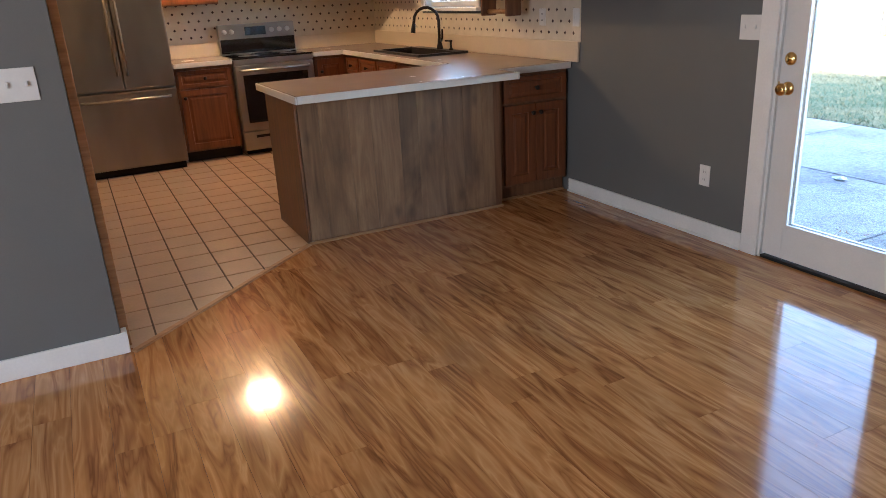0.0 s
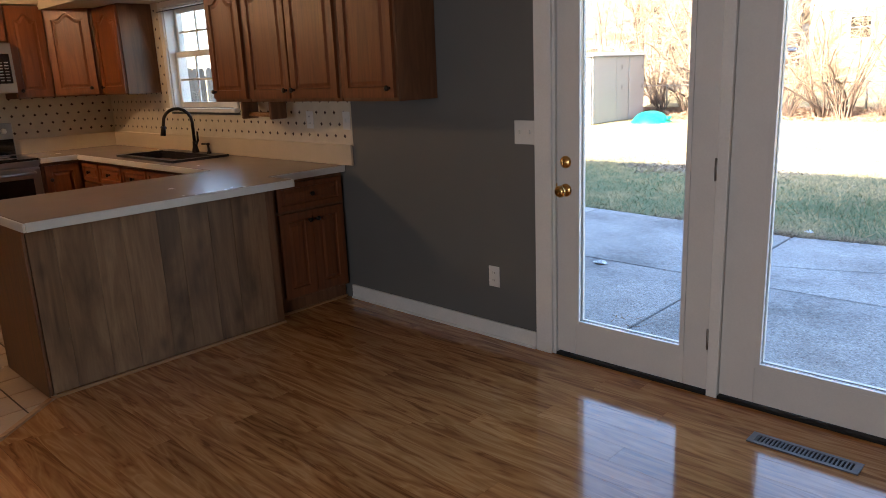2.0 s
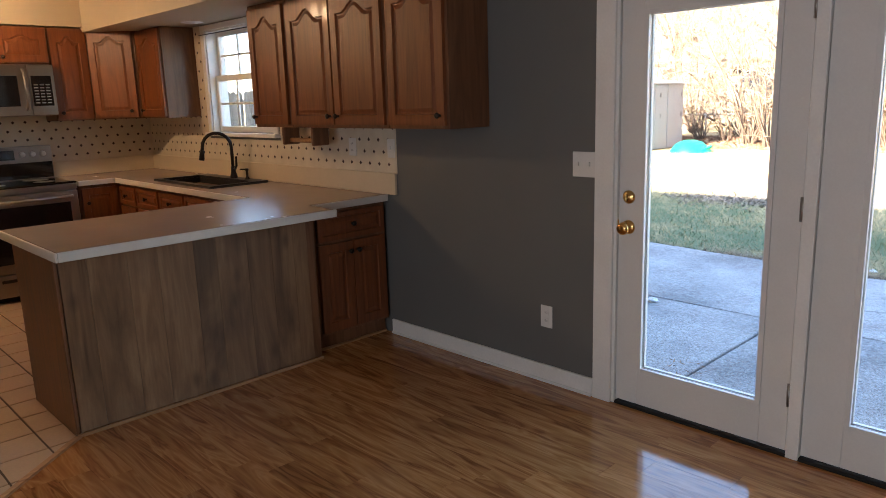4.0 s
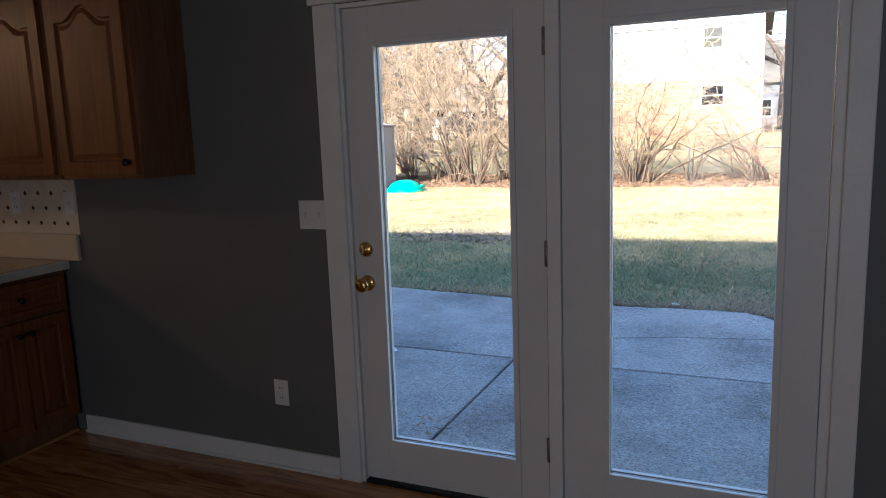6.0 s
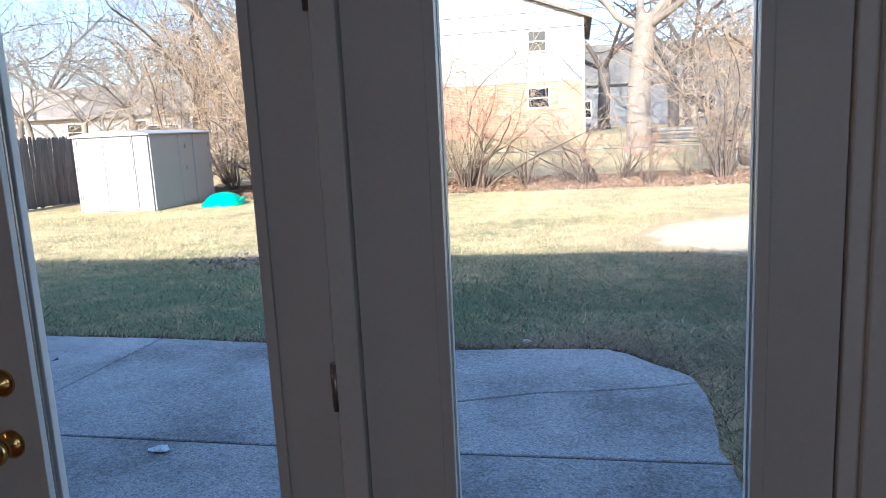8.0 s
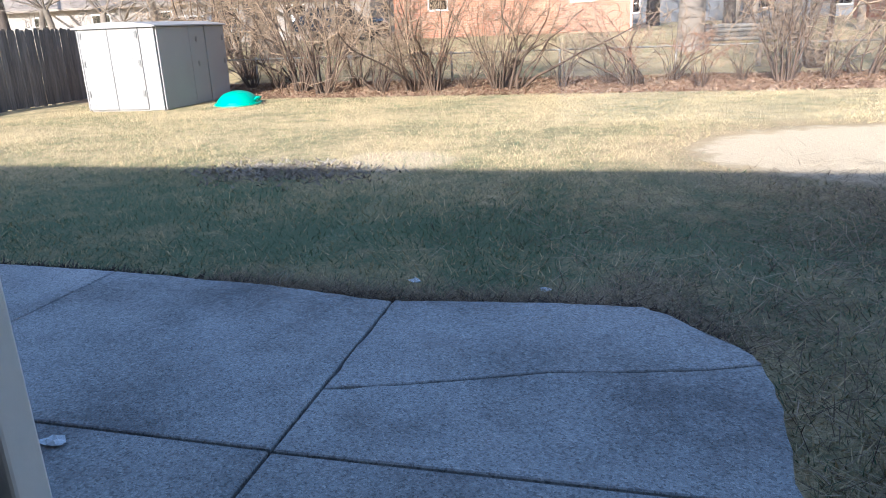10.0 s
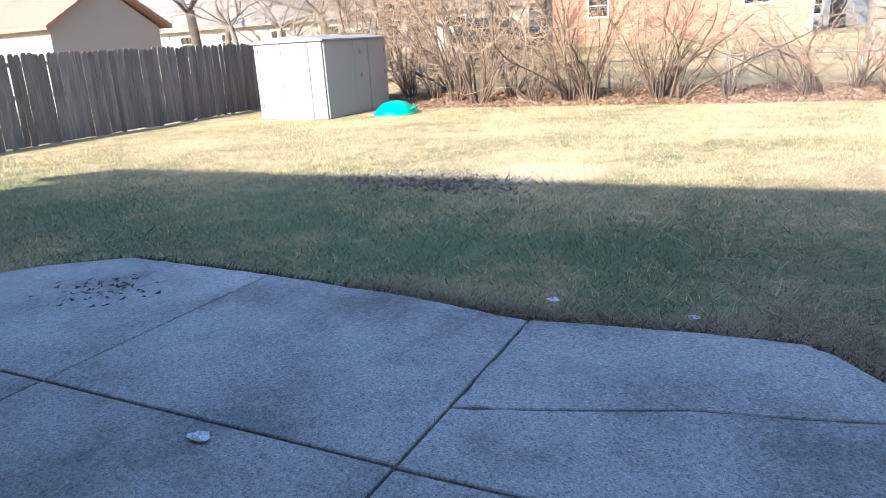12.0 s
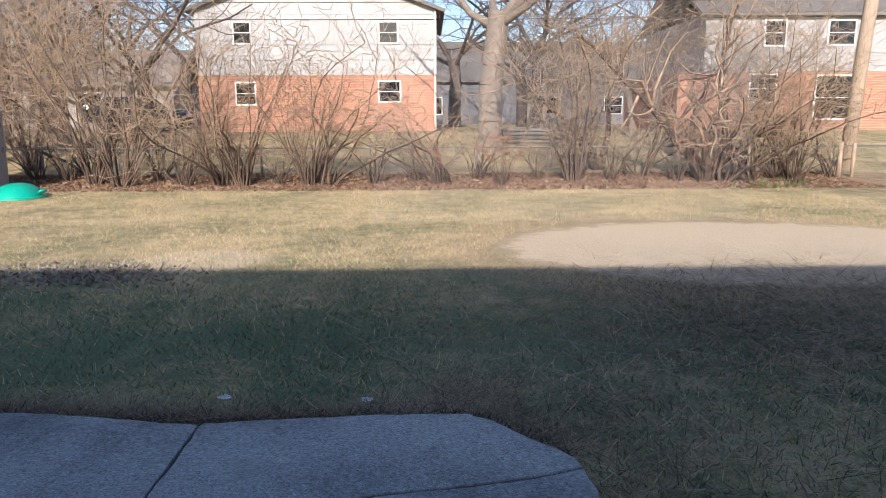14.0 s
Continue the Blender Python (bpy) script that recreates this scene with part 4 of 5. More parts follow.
def blades(name, label, mat, count, seed, place, hmin, hmax, width, lean, level=None):
    """Many thin blades as one object; place(rng, n) gives their feet."""
    rng = np.random.default_rng(seed)
    p = place(rng, count)
    n = len(p)
    z = np.array([height(a, b) for a, b in p])
    ang = rng.random(n) * 2 * np.pi
    h = hmin + (hmax - hmin) * rng.random(n)
    tilt = rng.normal(0, lean, (n, 2))
    w = width * (0.6 + 0.8 * rng.random(n))
    base = np.column_stack([p, z - 0.005 if level is None else z * 0 + level])
    side = np.column_stack([np.cos(ang) * w, np.sin(ang) * w, np.zeros(n)])
    tip = base + np.column_stack([tilt[:, 0] * h, tilt[:, 1] * h, h])
    v = np.empty((n * 3, 3))
    v[0::3], v[1::3], v[2::3] = base - side, base + side, tip
    me = bpy.data.meshes.new(name)
    me.from_pydata(v.tolist(), [], np.arange(n * 3).reshape(n, 3).tolist())
    me.materials.append(mat)
    return tagged(new(name, me), label, "grass", "", "stuff")


def island(name, stops, rough=0.8, green_band=0.0):
    m = Mat(name, rough, 0, 0.2)
    g = m.node("ShaderNodeNewGeometry")
    big = m.noise(m.at(), 0.55, 4, 0.6)
    f = m.math("ADD", m.math("MULTIPLY", g.outputs["Random Per Island"], 0.62), m.math("MULTIPLY", big, 0.4))
    # blades shift to the first colour stop about x 8.5, fading over 3.2 m
    if green_band:
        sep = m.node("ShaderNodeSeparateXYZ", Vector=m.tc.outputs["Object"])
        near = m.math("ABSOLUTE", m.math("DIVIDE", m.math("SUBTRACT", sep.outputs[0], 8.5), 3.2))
        f = m.math("SUBTRACT", f, m.math("MULTIPLY", m.math("MAXIMUM", m.math("SUBTRACT", 1.0, near), 0.0), green_band))
    m.color(m.ramp(f, stops))
    return m.m


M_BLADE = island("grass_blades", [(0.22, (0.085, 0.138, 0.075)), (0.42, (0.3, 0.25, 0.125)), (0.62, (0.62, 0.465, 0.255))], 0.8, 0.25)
M_STRAW = island("dead_grass", [(0.25, (0.06, 0.042, 0.028)), (0.5, (0.2, 0.145, 0.09)), (0.8, (0.46, 0.36, 0.24))])
M_LEAFLITTER = island("leaf_litter", [(0.3, (0.13, 0.07, 0.04)), (0.6, (0.27, 0.16, 0.1)), (0.8, (0.42, 0.3, 0.2))])

M_GREYLEAF = island("grey_leaves", [(0.3, (0.16, 0.13, 0.11)), (0.6, (0.25, 0.21, 0.17)), (0.8, (0.36, 0.31, 0.25))])
FAR_EDGE = [(8.5, 5.2), (6.95, 6.8), (6.34, 7.17), (4.86, 7.12), (2.76, 6.86), (1.29, 6.95), (1.07, 6.7), (0.8, 6.36), (-9, 6.0)]


def edge_x(y):
    for (ya, xa), (yb, xb) in zip(FAR_EDGE, FAR_EDGE[1:]):
        if yb <= y <= ya:
            return xa + (xb - xa) * (ya - y) / (ya - yb)
    return 6.0


def on_lawn(rng, n):
    x = 5.2 + 14.3 * rng.random(n) ** 1.7
    y = -7 + 21.5 * rng.random(n)
    ok = []
    for a, b in zip(x, y):
        patch = ((a - 12.2) / 2.25) ** 2 + ((b + 2.6) / 3.3) ** 2
        if patch < 1 and rng.random() < 0.995:
            continue
        if (b > 0.8 and a < edge_x(b) + 0.02) or (b > 15.6):
            continue
        ok.append((a, b))
    return np.array(ok)


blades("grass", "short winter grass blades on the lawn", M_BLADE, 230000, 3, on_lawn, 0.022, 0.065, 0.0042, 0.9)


def along_edge(rng, n):
    t = rng.random(n)
    y = -0.3 + 4.4 * t
    out = []
    for b in y:
        if b < 0.8:
            out.append((4.0 + 3.4 * rng.random(), 0.75 - abs(rng.normal(0, 0.5))))
        else:
            out.append((edge_x(b) + abs(rng.normal(0.02, 0.09 + (0.25 if b < 1.5 else 0))), b + rng.normal(0, 0.02)))
    return np.array(out)


blades("dead_grass", "dead straw along the patio edge", M_STRAW, 11000, 5, along_edge, 0.03, 0.085, 0.003, 2.6)


def dry_area(rng, n):
    return np.column_stack([8.9 + 1.1 * rng.normal(0, 1, n), -2.0 + 1.9 * rng.normal(0, 1, n)])


blades("dead_grass", "matted dry straw on the lawn", M_STRAW, 22000, 6, dry_area, 0.03, 0.09, 0.0035, 4.0)


def mound(rng, n):
    return np.column_stack([10.75 + 0.3 * rng.normal(0, 1, n), 5.3 + 0.55 * rng.normal(0, 1, n)])


blades("leaf_litter", "small heap of grey leaves on the lawn", M_GREYLEAF, 1300, 9, mound, 0.03, 0.065, 0.022, 1.5)


def bed_area(rng, n):
    return np.column_stack([19.4 + 3.2 * rng.random(n), -9 + 22 * rng.random(n)])


M_SHOOT = island("green_shoots", [(0.3, (0.05, 0.1, 0.03)), (0.7, (0.16, 0.24, 0.08))])


def shoots(rng, n):
    return np.column_stack([19.7 + 0.12 * rng.normal(0, 1, n), -6.5 + 0.35 * rng.normal(0, 1, n)])


blades("grass", "clump of fresh green bulb shoots by the fence", M_SHOOT, 60, 19, shoots, 0.12, 0.28, 0.014, 0.5)
blades("leaf_litter", "brown leaf litter under the shrubs", M_LEAFLITTER, 30000, 7, bed_area, 0.02, 0.07, 0.03, 1.6)


# patio slabs
def concrete():
    m = Mat("exposed_aggregate", 0.85, 0, 0.3)
    vo = m.node("ShaderNodeTexVoronoi", Vector=m.at(), Scale=120.0)
    big = m.noise(m.at(vary=True), 1.3, 5, 0.6)
    fine = m.noise(m.at(), 28, 6, 0.75)
    col = m.ramp(m.math("ADD", m.math("MULTIPLY", big, 0.6), m.math("MULTIPLY", fine, 0.4)), [(0.38, (0.2, 0.195, 0.19)), (0.5, (0.34, 0.335, 0.325)), (0.66, (0.45, 0.44, 0.425))])
    peb = m.ramp(vo.outputs["Color"], [(0.1, (0.25, 0.24, 0.23)), (0.4, (0.9, 0.9, 0.9)), (0.7, (1.1, 1.1, 1.1)), (0.93, (1.7, 1.65, 1.6))])
    col = m.mix(0.62, col, peb, "MULTIPLY")
    st = m.ramp(m.noise(m.at((1, 1, 1), (3, 1, 0)), 2.3, 3), [(0.56, (1, 1, 1)), (0.72, (0.5, 0.48, 0.46))])
    m.color(m.mix(0.4, col, st, "MULTIPLY"))
    m.bump(m.math("ADD", m.math("MULTIPLY", vo.outputs["Distance"], 0.4), fine), 0.3, 0.005)
    return m.m


M_CONC = concrete()
patio = thing("patio", (5.2, 3.5, -0.14), "weathered grey exposed-aggregate concrete patio, cracked", "patio", kind="structure")


def slab(points, rough_edges=()):
    pts = []
    n = len(points)
    for i in range(n):
        a, b = Vector((*points[i], 0)), Vector((*points[(i + 1) % n], 0))
        pts.append((a.x, a.y))
        if i in rough_edges:
            k = max(2, int((b - a).length / 0.09))
            perp = Vector((-(b - a).y, (b - a).x, 0)).normalized()
            for j in range(1, k):
                q = a.lerp(b, j / k)
                q += perp * 0.022 * noise.noise(Vector((q.x * 7, q.y * 7, 3.1)))
                pts.append((q.x, q.y))
    bm = prism(pts, -0.18, -0.07)
    bmesh.ops.bevel(bm, geom=[e for e in bm.edges if all(v.co.z > -0.1 for v in e.verts)], offset=0.006, segments=1, affect="EDGES")
    part("slab", bm, M_CONC, patio)


G = 0.009
slab([(3.42, 0.8), (5.25 - G, 0.82), (5.25 - G, 2.752 - G), (3.42, 2.752 - G)], (0,))
CR = [(5.757, 2.752), (5.85, 2.42), (5.96, 2.09), (6.08, 1.76), (6.15, 1.35), (6.22, 1.05), (6.31, 0.81)]
slab([(5.25 + G, 0.82), (5.4, 0.85), (5.92, 0.79)] + [(x - 0.008, y) for x, y in CR[::-1][:-1]] + [(5.753, 2.752 - G), (5.25 + G, 2.752 - G)], (0, 1, 2, 3, 4, 5, 6, 7, 8))
slab([(6.32, 0.81), (6.4, 0.83), (6.69, 1.07), (6.86, 1.2), (6.94, 1.32), (6.93, 1.9), (6.85, 2.752 - G)] + [(x + 0.008, y) for x, y in [(5.757, 2.743)] + CR[1:-1]], tuple(range(14)))
slab([(3.42, 2.752 + G), (5.26 - G, 2.752 + G), (5.3 - G, 4.9 - G), (3.42, 4.9 - G)])
slab([(5.26 + G, 2.752 + G), (6.83, 2.752 + G), (7.0, 3.7), (7.11, 4.86 - G), (5.3 + G, 4.9 - G)], (1, 2))
slab([(3.42, 4.9 + G), (5.3 - G, 4.9 + G), (5.33 - G, 8.0), (3.42, 8.6)])
slab([(5.3 + G, 4.9 + G), (7.11, 4.86 + G), (7.17, 6.34), (6.78, 6.92), (5.33 + G, 8.0)], (1, 2, 3))
M_PAPERBIT = speckled("crumpled_paper", (0.7, 0.72, 0.74), 0.1, 10, 0.8)


def scrap(x, y, z, s, seed):
    rng = random.Random(seed)
    bm = bmesh.new()
    bmesh.ops.create_icosphere(bm, subdivisions=2, radius=s)
    for v in bm.verts:
        v.co = Vector((v.co.x * rng.uniform(0.4, 1.3), v.co.y * rng.uniform(0.5, 1.6), max(-s * 0.25, v.co.z * rng.uniform(0.0, 0.55))))
        v.co += Vector((x, y, z + s * 0.3))
    single("litter", bm, M_PAPERBIT, "crumpled scrap of white paper lying outdoors", "litter", group="litter")


scrap(5.143, 3.647, -0.07, 0.045, 1)
scrap(7.3, 2.75, height(7, 2), 0.035, 2)
scrap(7.25, 1.9, height(7, 2), 0.03, 3)

M_DARKBARK2 = speckled("damp_leaves", (0.045, 0.032, 0.025), 0.3, 6, 0.9, 40)


def debris(rng, n):
    return np.column_stack([6.45 + 0.16 * rng.normal(0, 1, n), 5.85 + 0.2 * rng.normal(0, 1, n)])




def edge_dirt(rng, n):
    y = 0.85 + 6.2 * rng.random(n)
    return np.array([(edge_x(b) + rng.normal(0.03, 0.035), b) for b in y])


blades("leaf_litter", "dark rotting leaves along the patio edge", M_DARKBARK2, 3200, 14, edge_dirt, 0.02, 0.062, 0.012, 1.3)
blades("leaf_litter", "dark leaf debris on the patio", M_DARKBARK2, 90, 12, debris, 0.004, 0.012, 0.02, 3.0, -0.069)



def door_debris(rng, n):
    return np.column_stack([3.97 + 0.1 * rng.normal(0, 1, n), 2.82 + 0.08 * rng.normal(0, 1, n)])


blades("leaf_litter", "few dry leaves and twigs on the patio by the door", M_LEAFLITTER, 26, 13, door_debris, 0.004, 0.015, 0.007, 3.0, -0.069)

# roof of this house, which shades the yard
M_SHINGLE = speckled("grey_shingles", (0.16, 0.14, 0.12), 0.3, 3, 0.9, 30, 0.5)
M_EXT = speckled("pale_siding_paint", (0.55, 0.52, 0.46), 0.1, 3, 0.7, 60)
RID, EAV = (-1.0, 5.15), (3.95, 2.55)
bm = bmesh.new()
Y0, Y1 = -12.0, 12.35
prof = [(3.95, 2.55), (-1.0, 5.15), (-6.0, 2.55), (-6.0, 2.67), (-1.0, 5.27), (3.95, 2.67)]
ra = [bm.verts.new((x, Y0, z)) for x, z in prof]
rb = [bm.verts.new((x, Y1, z)) for x, z in prof]
for i in range(6):
    bm.faces.new((ra[i], ra[(i + 1) % 6], rb[(i + 1) % 6], rb[i]))
for q in ((0, 1, 4, 5), (1, 2, 3, 4)):
    bm.faces.new([ra[k] for k in q])
    bm.faces.new([rb[k] for k in q])
bmesh.ops.recalc_face_normals(bm, faces=bm.faces)
single("house_roof", bm, M_SHINGLE, "low grey shingled gable roof", "roof", "structure")
bm = bmesh.new()
bx(bm, WX + 0.002, X1 - 0.02, NY + 0.162, 12.0, -0.2, 2.55)
bx(bm, WX + 0.002, X1 - 0.02, -11.7, -2.602, -0.2, 2.55)
bx(bm, -5.7, WX, 11.85, 12.0, -0.2, 2.55)
bx(bm, -5.7, -5.55, -11.7, 11.84, -0.2, 2.55)
for g0 in (12.0, -11.7):
    gv = [bm.verts.new(p) for p in ((-5.5, g0, 2.56), (3.4, g0, 2.56), (-1.0, g0, 4.95))]
    bm.faces.new(gv)
single("wall_outside", bm, M_EXT, "pale outer house walls", "wall", "structure")

# wooden fence
M_POLE = wood("weathered_pole", (0.22, 0.16, 0.11), (0.36, 0.27, 0.19), (0.48, 0.37, 0.27), 2, 0.85, 20, 1.0, True, spec=0.2)
M_GREYWOOD = wood("weathered_fence", (0.08, 0.07, 0.061), (0.165, 0.148, 0.13), (0.26, 0.232, 0.205), 2, 0.85, 20, 1.0, True, tone=0.25, spec=0.2)
fence = thing("fence", (14, 15.8, -0.12), "weathered grey wooden picket privacy fence", "fence")
pk = None
rng = random.Random(8)
for i in range(96):
    x = 7.2 + i * 0.143
    if pk is None:
        bm = prism([(-0.067, -0.009), (0.067, -0.009), (0.067, 0.009), (-0.067, 0.009)], 0.02, 1.84)
        bx(bm, -0.045, 0.045, -0.009, 0.009, 1.84, 1.875)
        pk = mesh_of(bm, "picket", M_GREYWOOD)
    o = new("picket", pk)
    o.parent = fence
    o.matrix_parent_inverse = Matrix.Translation(-BASE[fence])
    o.matrix_basis = pose(x, 15.7 + rng.uniform(-0.008, 0.008), -0.12 + rng.uniform(-0.03, 0.02), 0, rng.uniform(-0.8, 0.8), rng.uniform(-3, 3))
for z in (0.25, 0.85, 1.5):
    part("rail", box(7.1, 21.0, 15.715, 15.755, z, z + 0.09), M_GREYWOOD, fence)
for i in range(6):
    part("post", box(7.3 + i * 2.44, 7.39 + i * 2.44, 15.756, 15.846, -0.15, 1.72), M_GREYWOOD, fence)

# garden shed
M_SHED = speckled("shed_plastic", (0.29, 0.272, 0.258), 0.1, 2.5, 0.6, 40, 0.1)
M_SHEDTRIM = speckled("shed_hinge_and_groove_shade", (0.17, 0.16, 0.15), 0.1, 4, 0.6, 40, 0.1)
shed = thing("garden_shed", (18.6, 12.3, -0.12), "pale grey plastic garden shed with double doors", "shed")
sx0, sx1, sy0, sy1 = 17.15, 19.98, 11.22, 13.2
part("body", box(sx0 + 0.05, sx1 - 0.02, sy0 + 0.05, sy1 - 0.05, -0.14, 1.66, 0.02), M_SHED, shed)
for ya, yb in ((sy0 + 0.42, 12.4), (12.408, sy1 - 0.06)):
    d = part("door", box(sx0, sx0 + 0.049, ya, yb, -0.08, 1.66, 0.015), M_SHED, shed)
    # thin darker strips laid on the door draw the shade of its lap lines
    for k in range(8):
        part("groove", box(sx0 - 0.003, sx0 - 0.0005, ya + 0.03, yb - 0.03, 0.02 + k * 0.2, 0.027 + k * 0.2), M_SHEDTRIM, d)
    for z in (0.2, 0.85, 1.45):
        yh = yb - 0.05 if yb > 12.5 else ya + 0.05
        part("hinge", box(sx0 - 0.02, sx0 - 0.0035, yh - 0.03, yh + 0.03, z, z + 0.14, 0.005), M_SHEDTRIM, d)
for ya, yb in ((sy0 + 0.03, sy0 + 0.41), (sy1 - 0.05, sy1 - 0.005)):
    part("corner_panel", box(sx0 + 0.004, sx0 + 0.049, ya, yb, -0.1, 1.66, 0.02), M_SHED, shed)
for xa, xb in ((sx0 + 0.06, 18.42), (18.432, 19.08), (19.12, sx1)):
    p = part("side_panel", box(xa, xb, sy0, sy0 + 0.049, -0.1, 1.66, 0.015), M_SHED, shed)
for xx in (18.7, 19.85):
    for z in (0.75, 1.3):
        part("latch", box(xx - 0.03, xx + 0.03, sy0 - 0.015, sy0 - 0.0005, z, z + 0.12, 0.004), M_SHEDTRIM, shed)
bm = bmesh.new()
ys = [sy0 - 0.06 + (sy1 - sy0 + 0.12) * k / 10 for k in range(11)]
loops = []
for x in (sx0 - 0.06, sx1 + 0.04):
    top = [bm.verts.new((x, y, 1.69 + 0.1 * (1 - ((y - 12.21) / 1.05) ** 2))) for y in ys]
    bot = [bm.verts.new((x, y, 1.661)) for y in ys]
    loops.append((top, bot))
for k in range(10):
    bm.faces.new((loops[0][0][k], loops[0][0][k + 1], loops[1][0][k + 1], loops[1][0][k]))
    bm.faces.new((loops[0][1][k], loops[0][1][k + 1], loops[1][1][k + 1], loops[1][1][k]))
    for t, b in loops:
        bm.faces.new((t[k], t[k + 1], b[k + 1], b[k]))
for k in (0, 10):
    bm.faces.new((loops[0][0][k], loops[1][0][k], loops[1][1][k], loops[0][1][k]))
bmesh.ops.recalc_face_normals(bm, faces=bm.faces)
part("roof", bm, M_SHED, shed)

# green sandbox lid
M_GREEN = speckled("green_plastic", (0.01, 0.36, 0.24), 0.1, 3, 0.4, 60, 0.02)
c = thing("sandbox", (18.3, 10.1, -0.12), "green plastic domed sandbox lid on the grass", "sandbox")
part("dome", moved(lathe([(1.0, 0), (1.0, 0.05), (0.93, 0.14), (0.8, 0.27), (0.6, 0.38), (0.3, 0.45), (0.02, 0.47)], Matrix.Identity(4), 28), pose(18.3, 10.1, -0.12, 0, 0, 20) @ Matrix.Diagonal((0.62, 0.5, 0.68, 1))), M_GREEN, c)
part("rim", moved(lathe([(1.06, 0), (1.08, 0.03), (1.06, 0.07), (1.0, 0.08)], Matrix.Identity(4), 28), pose(18.3, 10.1, -0.119, 0, 0, 20) @ Matrix.Diagonal((0.62, 0.5, 0.68, 1))), M_GREEN, c)
part("handle", tube([(18.15, 9.6, 0.0), (18.1, 9.52, 0.05), (18.25, 9.5, 0.05), (18.3, 9.58, 0.0)], 0.03, 8), M_GREEN, c)


# ---- shrubs and trees ----
class Twigs:
    """Gathers tapered limbs into one mesh."""

    def __init__(self, sides=3):
        self.v, self.f, self.n = [], [], sides

    def limb(self, p0, p1, r0, r1):
        d = p1 - p0
        if d.length < 1e-6:
            return
        s = d.orthogonal().normalized()
        u = d.normalized().cross(s)
        k = len(self.v)
        n = self.n if r0 < 0.04 else 8
        for p, r in ((p0, r0), (p1, r1)):
            for i in range(n):
                a = 2 * math.pi * i / n
                self.v.append(tuple(p + (math.cos(a) * s + math.sin(a) * u) * r))
        for i in range(n):
            j = (i + 1) % n
            self.f.append((k + i, k + j, k + n + j, k + n + i))

    def grow(self, rng, p, d, length, r, depth, steps=4, wander=0.25, kids=2, up=0.1):
        seg = length / steps
        for i in range(steps):
            d = (d + Vector((rng.gauss(0, wander), rng.gauss(0, wander), rng.gauss(0, wander) + up))).normalized()
            r1 = max(r * 0.82, 0.006)
            q = p + d * seg
            self.limb(p, q, r, r1)
            if depth > 0 and i >= 1:
                for _ in range(kids):
                    if rng.random() < 0.75:
                        side = Vector((rng.gauss(0, 1), rng.gauss(0, 1), rng.gauss(0.2, 0.8))).normalized()
                        self.grow(rng, q, (d * 0.6 + side * 0.8).normalized(), length * rng.uniform(0.4, 0.65), r1 * 0.55, depth - 1, 3, wander, kids, up)
            p, r = q, r1

    def mesh(self, name, mat):
        me = bpy.data.meshes.new(name)
        me.from_pydata(self.v, [], self.f)
        me.materials.append(mat)
        for q in me.polygons:
            q.use_smooth = True
        return me


M_TWIG = speckled("pale_twigs", (0.32, 0.225, 0.145), 0.6, 2, 0.85, 12, 0.2, vary=True)
M_STEM = speckled("shrub_stems", (0.1, 0.064, 0.042), 0.7, 2, 0.85, 12, 0.2, vary=True)
M_REDTWIG = speckled("reddish_twigs", (0.3, 0.15, 0.09), 0.4, 2, 0.85, 12, 0.2, vary=True)
M_BARK = speckled("grey_bark", (0.2, 0.16, 0.125), 0.35, 4, 0.9, 25, 0.7)
M_DARKBARK = speckled("dark_bark", (0.09, 0.068, 0.055), 0.35, 4, 0.9, 25, 0.6)


def shrub_meshes(seed, tall, stems, fan, thick, crook=0.13, bare=0.4, twig=0.3, sprays=2, twig_mat=None):
    """A clump of stems that fan out of one root, bare low down, twiggy above."""
    rng = random.Random(seed)
    st, tw = Twigs(5), Twigs(3)
    n = 9
    for k in range(stems):
        a = rng.random() * 2 * math.pi
        q0 = Vector((math.cos(a), math.sin(a), 0)) * rng.random() ** 0.5 * 0.1 * fan * tall
        lean = fan * rng.uniform(0.1, 1.0)
        d = Vector((math.cos(a) * lean, math.sin(a) * lean, 1)).normalized()
        h = tall * (rng.uniform(0.75, 1.1) if k % 3 else rng.uniform(0.35, 0.65))
        p, r = q0, thick * rng.uniform(0.5, 1.2)
        for i in range(n):
            d = (d + Vector((rng.gauss(0, crook), rng.gauss(0, crook), rng.gauss(0.02, crook * 0.6)))).normalized()
            q = p + d * h / n
            st.limb(p, q, r, r * 0.85)
            r *= 0.85
            if i >= n * bare:
                for _ in range(sprays):
                    side = Vector((rng.gauss(0, 1), rng.gauss(0, 1), rng.gauss(0.25, 0.6))).normalized()
                    tw.grow(rng, q, (d * 0.5 + side).normalized(), h * twig * rng.uniform(0.5, 1.15), max(0.01, r * 0.6), 1, 4, 0.32, 1, 0.03)
            p = q
    return st.mesh("stems", M_STEM), tw.mesh("crown", twig_mat or M_TWIG)


def plant(name, meshes, names, x, y, turn, s, label, category, group):
    t = thing(name, (x, y, height(x, y)), label, category, group)
    for me, nm in zip(meshes, names):
        o = new(nm, me)
        o.parent = t
    t.rotation_euler = (0, 0, radians(turn))
    t.scale = (s, s, s)
    return t


